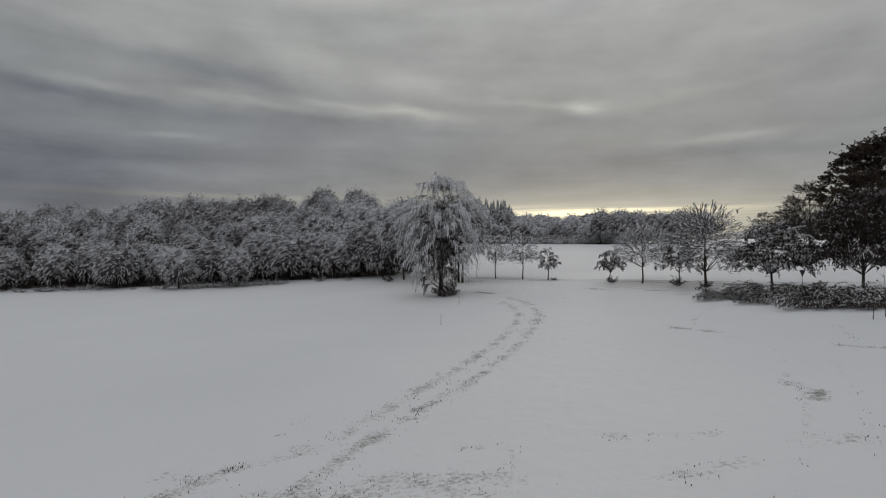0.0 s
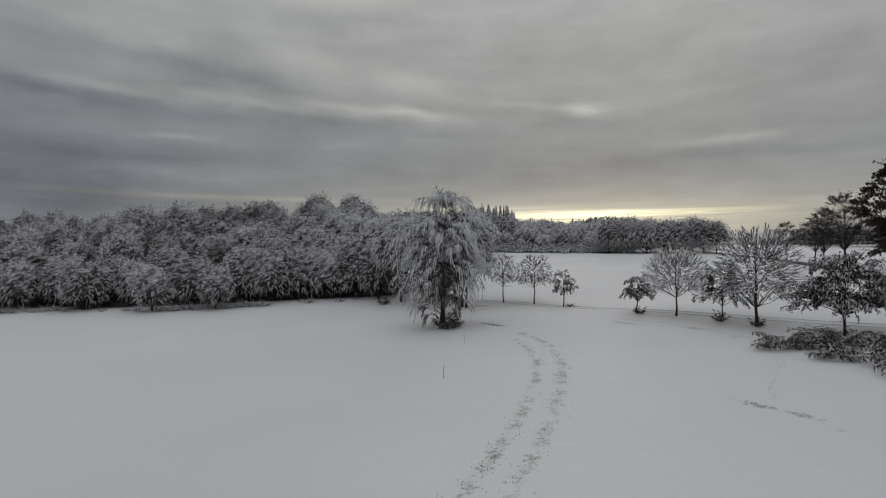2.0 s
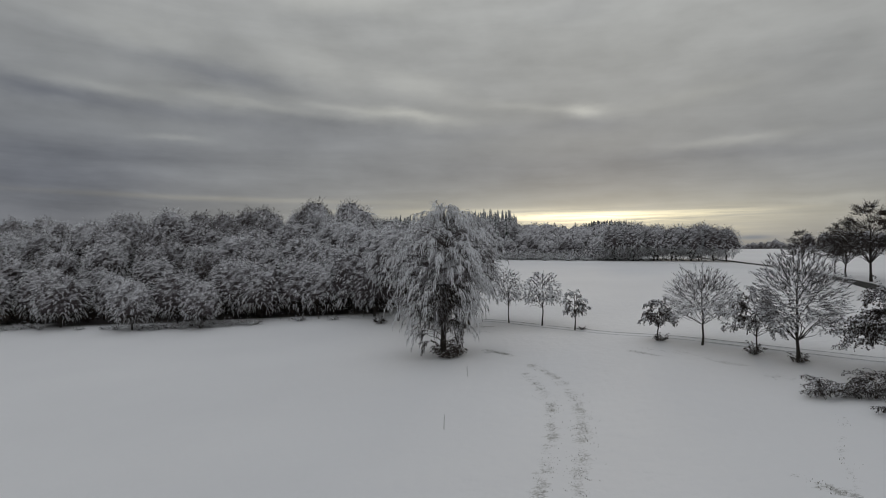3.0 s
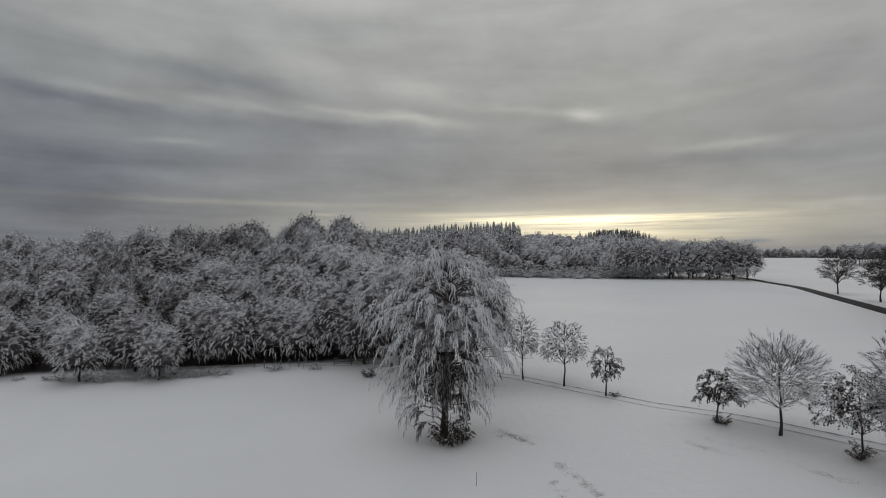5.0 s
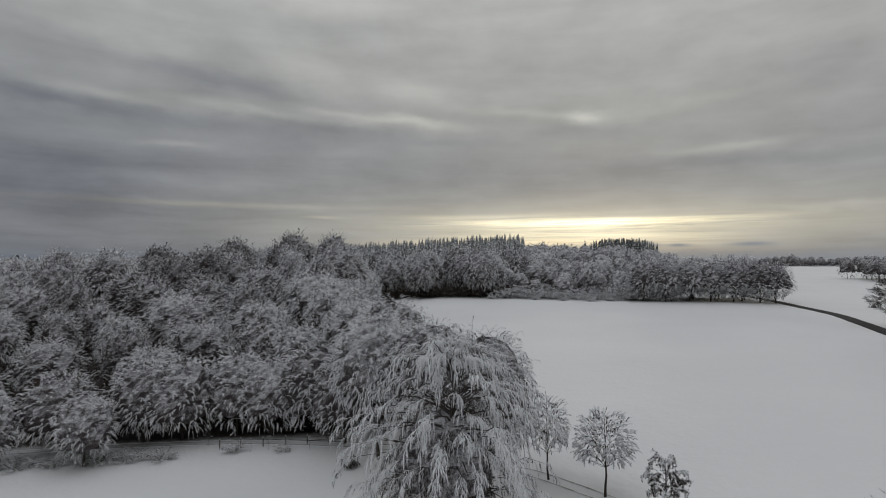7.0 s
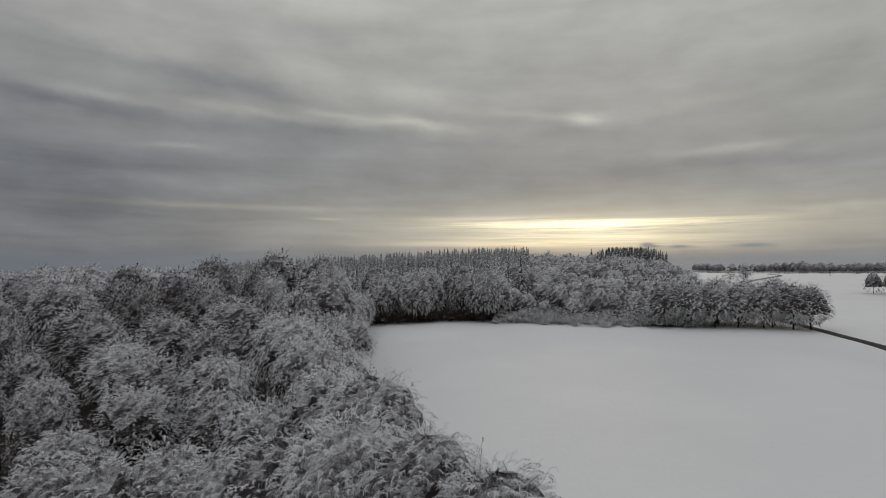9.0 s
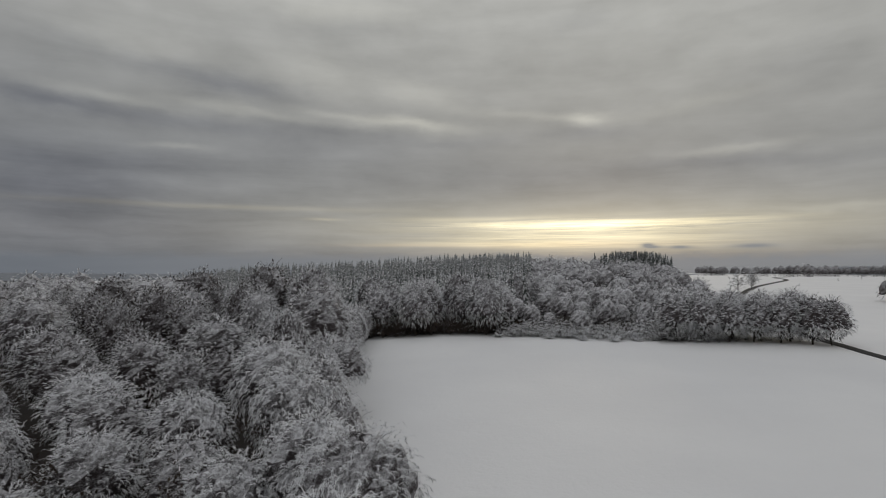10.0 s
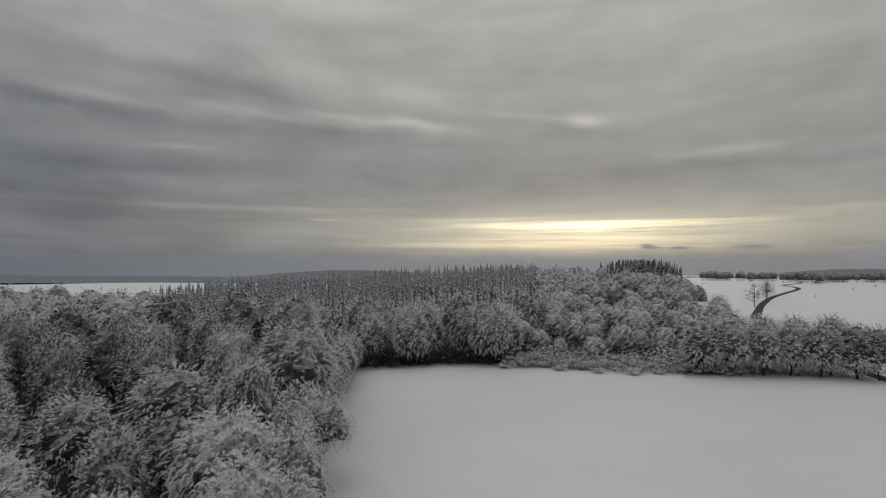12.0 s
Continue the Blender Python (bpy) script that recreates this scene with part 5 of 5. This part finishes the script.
def far_ridge(name, label, x0, x1, y, top, seed, base=0.0, flat=0.45):
    """A long wooded rise far behind the fields, with the haze of distance put into its colour."""
    rg = np.random.default_rng(seed)
    n = 160
    x = np.linspace(x0, x1, n)
    u = np.linspace(0, 1, n)
    crest = top * (1 - flat + flat * np.sin(u * 9 + seed) * np.sin(u * 4 + 1)) * np.minimum(1, np.minimum(u, 1 - u) * 8) + rg.normal(0, 1.2, n)
    rows = []
    for k, (d, h) in enumerate(((-260, 0.0), (-120, 0.55), (-20, 0.95), (60, 1.0), (300, 0.5), (600, 0.0))):
        rows.append(np.stack([x, np.full(n, y + d), base + crest * h + rg.normal(0, 0.8, n) * (h > 0)], 1))
    V = np.concatenate(rows)
    i = (np.arange(5)[:, None] * n + np.arange(n - 1)[None, :]).ravel()
    me = mesh_from(name, V, np.stack([i, i + 1, i + n + 1, i + n], 1), [HAZY_WOOD])
    return tagged(new(name, me), label, "hills", "", "structure")


far_ridge("backdrop_east", "low wooded hills on the misty horizon, haze put into their colour", 700, 3600, 2900, 70, 3, 16)
far_ridge("backdrop_north", "low wooded hills on the misty horizon, haze put into their colour", -1500, 1500, 4100, 55, 5, 10)
far_ridge("backdrop_west", "low wooded hills on the misty horizon, haze put into their colour", -4000, 300, 2600, 34, 8, 4, 0.2)


# ---------------------------------------------------------------- small built things
def prism(bm, x0, x1, y0, y1, z0, z1, cut=0.0):
    """A box with chamfered upright edges."""
    r = bmesh.ops.create_cube(bm, size=1.0)
    for v in r["verts"]:
        v.co = Vector(((x0 + x1) / 2 + v.co.x * (x1 - x0), (y0 + y1) / 2 + v.co.y * (y1 - y0), (z0 + z1) / 2 + v.co.z * (z1 - z0)))
    if cut:
        bmesh.ops.bevel(bm, geom=list({e for v in r["verts"] for e in v.link_edges}), offset=cut, segments=2, affect="EDGES")


def rod(bm, a, b, r0, r1, sides=8):
    v = Vector(b) - Vector(a)
    m = Matrix.Translation((Vector(a) + Vector(b)) / 2) @ v.to_track_quat("Z", "Y").to_matrix().to_4x4()
    bmesh.ops.create_cone(bm, cap_ends=True, segments=sides, radius1=r0, radius2=r1, depth=v.length, matrix=m)


def give_way_sign(x, y, turn):
    top_ob = tagged(new("give_way_sign"), "dark back of a triangular give-way sign on a steel post", "road sign")
    bm = bmesh.new()
    rod(bm, (0, 0, -0.3), (0, 0, 2.75), 0.038, 0.038, 10)
    part("post", bm, STEEL, top_ob)
    bm = bmesh.new()
    pts = []
    for k in range(3):
        a = math.pi / 2 + k * 2 * math.pi / 3 + math.pi
        for d in (-0.10, 0.10):
            pts.append((0.52 * math.cos(a + d), 2.45 + 0.52 * math.sin(a + d)))
    lo = [bm.verts.new((px, -0.045, pz)) for px, pz in pts]
    hi = [bm.verts.new((px, -0.060, pz)) for px, pz in pts]
    bm.faces.new(lo), bm.faces.new(hi[::-1])
    for k in range(6):
        bm.faces.new((lo[k], hi[k], hi[(k + 1) % 6], lo[(k + 1) % 6]))
    bmesh.ops.recalc_face_normals(bm, faces=bm.faces)
    part("sign_plate", bm, SIGN_BACK, top_ob, "dark grey metal back of the triangular plate")
    for z in (2.25, 2.6):
        bm = bmesh.new()
        prism(bm, -0.07, 0.07, -0.062, 0.045, z - 0.02, z + 0.02, 0.006)
        part("clamp", bm, STEEL, top_ob)
    top_ob.matrix_basis = stand(x, y, turn, 1.0, 0.0)


give_way_sign(43.9, 72.6, 0.35)


def stake(x, y, H, tilt, turn):
    top_ob = tagged(new("marker_stake"), "thin dark wooden marker stake standing in the snow", "stake", "stakes in the meadow")
    bm = bmesh.new()
    rod(bm, (0, 0, -0.25), (tilt * H, 0, H), 0.026, 0.020, 7)
    part("shaft", bm, WOOD, top_ob)
    bm = bmesh.new()
    rod(bm, (tilt * H, 0, H), (tilt * H, 0, H + 0.03), 0.022, 0.010, 7)
    part("snow_cap", bm, SNOW, top_ob, "little cap of snow")
    top_ob.matrix_basis = stand(x, y, turn, 1.0, 0.0)


for x, y, H, tilt in ((0.0, 76.0, 1.35, 0.03), (2.9, 94.5, 1.3, -0.02), (2.3, 105.6, 1.3, 0.02)):
    stake(x, y, H, tilt, 0.4)


def fence_run():
    """Old stock fence along the wood: posts with snow caps and two rails."""
    top_ob = tagged(new("field_fence"), "old wooden stock fence with two thin rails, snow on the posts", "fence")
    xs = [-31.5, -28.6, -25.4, -22.3, -19.2, -16.2, -13.2]
    ys = [145.3 + 0.25 * math.sin(x) for x in xs]
    for x, y in zip(xs, ys):
        z = float(height(x, y))
        bm = bmesh.new()
        prism(bm, x - 0.06, x + 0.06, y - 0.06, y + 0.06, z - 0.3, z + 1.25, 0.015)
        post = part("post", bm, WOOD, top_ob)
        bm = bmesh.new()
        prism(bm, x - 0.08, x + 0.08, y - 0.08, y + 0.08, z + 1.25, z + 1.36, 0.035)
        part("snow_cap", bm, SNOW, post)
    for (xa, ya), (xb, yb) in zip(zip(xs, ys), zip(xs[1:], ys[1:])):
        if xa < -20:
            continue
        for h in (0.55, 1.0):
            bm = bmesh.new()
            rod(bm, (xa, ya, float(height(xa, ya)) + h), (xb, yb, float(height(xb, yb)) + h), 0.045, 0.045, 6)
            part("rail", bm, WOOD, top_ob)
    return top_ob


fence_run()
sapling_src = make_tree("sapling", "thin bare sapling with snow on its few twigs", "sapling", "saplings", tree_arrays(
    120, 3.4, 0.7, base=0.3, boughs=9, per_bough=3, per_branch=4, twig=0.2, droop=0.1, twig_droop=0.2, half=0.022, snow=0.5, climb=1.5, arch=0.0, trunk=0.010, branch=0.5))
for n, (x, y, k) in enumerate(((36.6, 50.6, 1.0), (37.9, 51.0, 1.1), (8.1, 134.3, 1.3), (-33.5, 146.3, 0.9), (-29.4, 144.2, 0.75), (-24.3, 144.0, 0.6), (-26.6, 143.6, 0.55), (-18.5, 143.5, 0.55))):
    o = sapling_src if n == 0 else copy_thing(sapling_src, Matrix())
    o.matrix_basis = stand(x, y, n * 2.1, k, 0.05)

# dry stubble that stands out of the thin snow in the wheel lines
def stubble():
    rg = np.random.default_rng(31)
    V, F, o = [], [], 0
    spots = []
    for (line, half, power), much in zip(RUTS, itertools.cycle((1.0,))):
        c = spline(line, 0.12)
        n = int(len(c) * half * power * 2.6)
        i = rg.integers(0, len(c), n)
        q = c[i] + rg.normal(0, half * 0.6, (n, 2))
        keep = np.array([noise.noise(Vector((px * 0.7, py * 0.7, 3.0))) + 0.15 * power for px, py in q]) > 0.10
        spots.append(q[keep])
    # streaks of grass on the bank by the tree row
    for x0, y0, x1, y1 in ((24.5, 100.4, 27.0, 96.2), (26.2, 101.4, 30.2, 95.2), (29.6, 98.6, 31.4, 92.2), (31.6, 91.6, 33.4, 88.4), (4.5, 128, 9, 127), (6.2, 108.5, 8.8, 104), (33, 84, 37, 79), (2.5, 125, 8, 122)):
        n = 300
        t = rg.random((n, 1))
        spots.append(np.array([[x0, y0]]) * (1 - t) + np.array([[x1, y1]]) * t + rg.normal(0, 0.28, (n, 2)))
    q = np.concatenate(spots)
    z = height(q[:, 0], q[:, 1]) - 0.06
    n = len(q)
    a = rg.uniform(0, 2 * np.pi, n)
    L = rg.uniform(0.02, 0.08, n)
    wd = rg.uniform(0.010, 0.030, n)
    lean_ = rg.uniform(0.2, 1.0, n) * L
    root = np.stack([q[:, 0], q[:, 1], z], 1)
    s = np.stack([np.cos(a), np.sin(a), np.zeros(n)], 1) * wd[:, None]
    t = np.stack([-np.sin(a) * lean_, np.cos(a) * lean_, L + 0.05], 1)
    V = np.stack([root - s, root + s, root + t + s * 0.3, root + t - s * 0.3], 1).reshape(-1, 3)
    me = mesh_from("stubble", V, np.arange(4 * n).reshape(n, 4), [GRASS])
    tagged(new("stubble", me), "dry grass stubble poking through thin snow in the tracks", "grass", "", "stuff")


stubble()
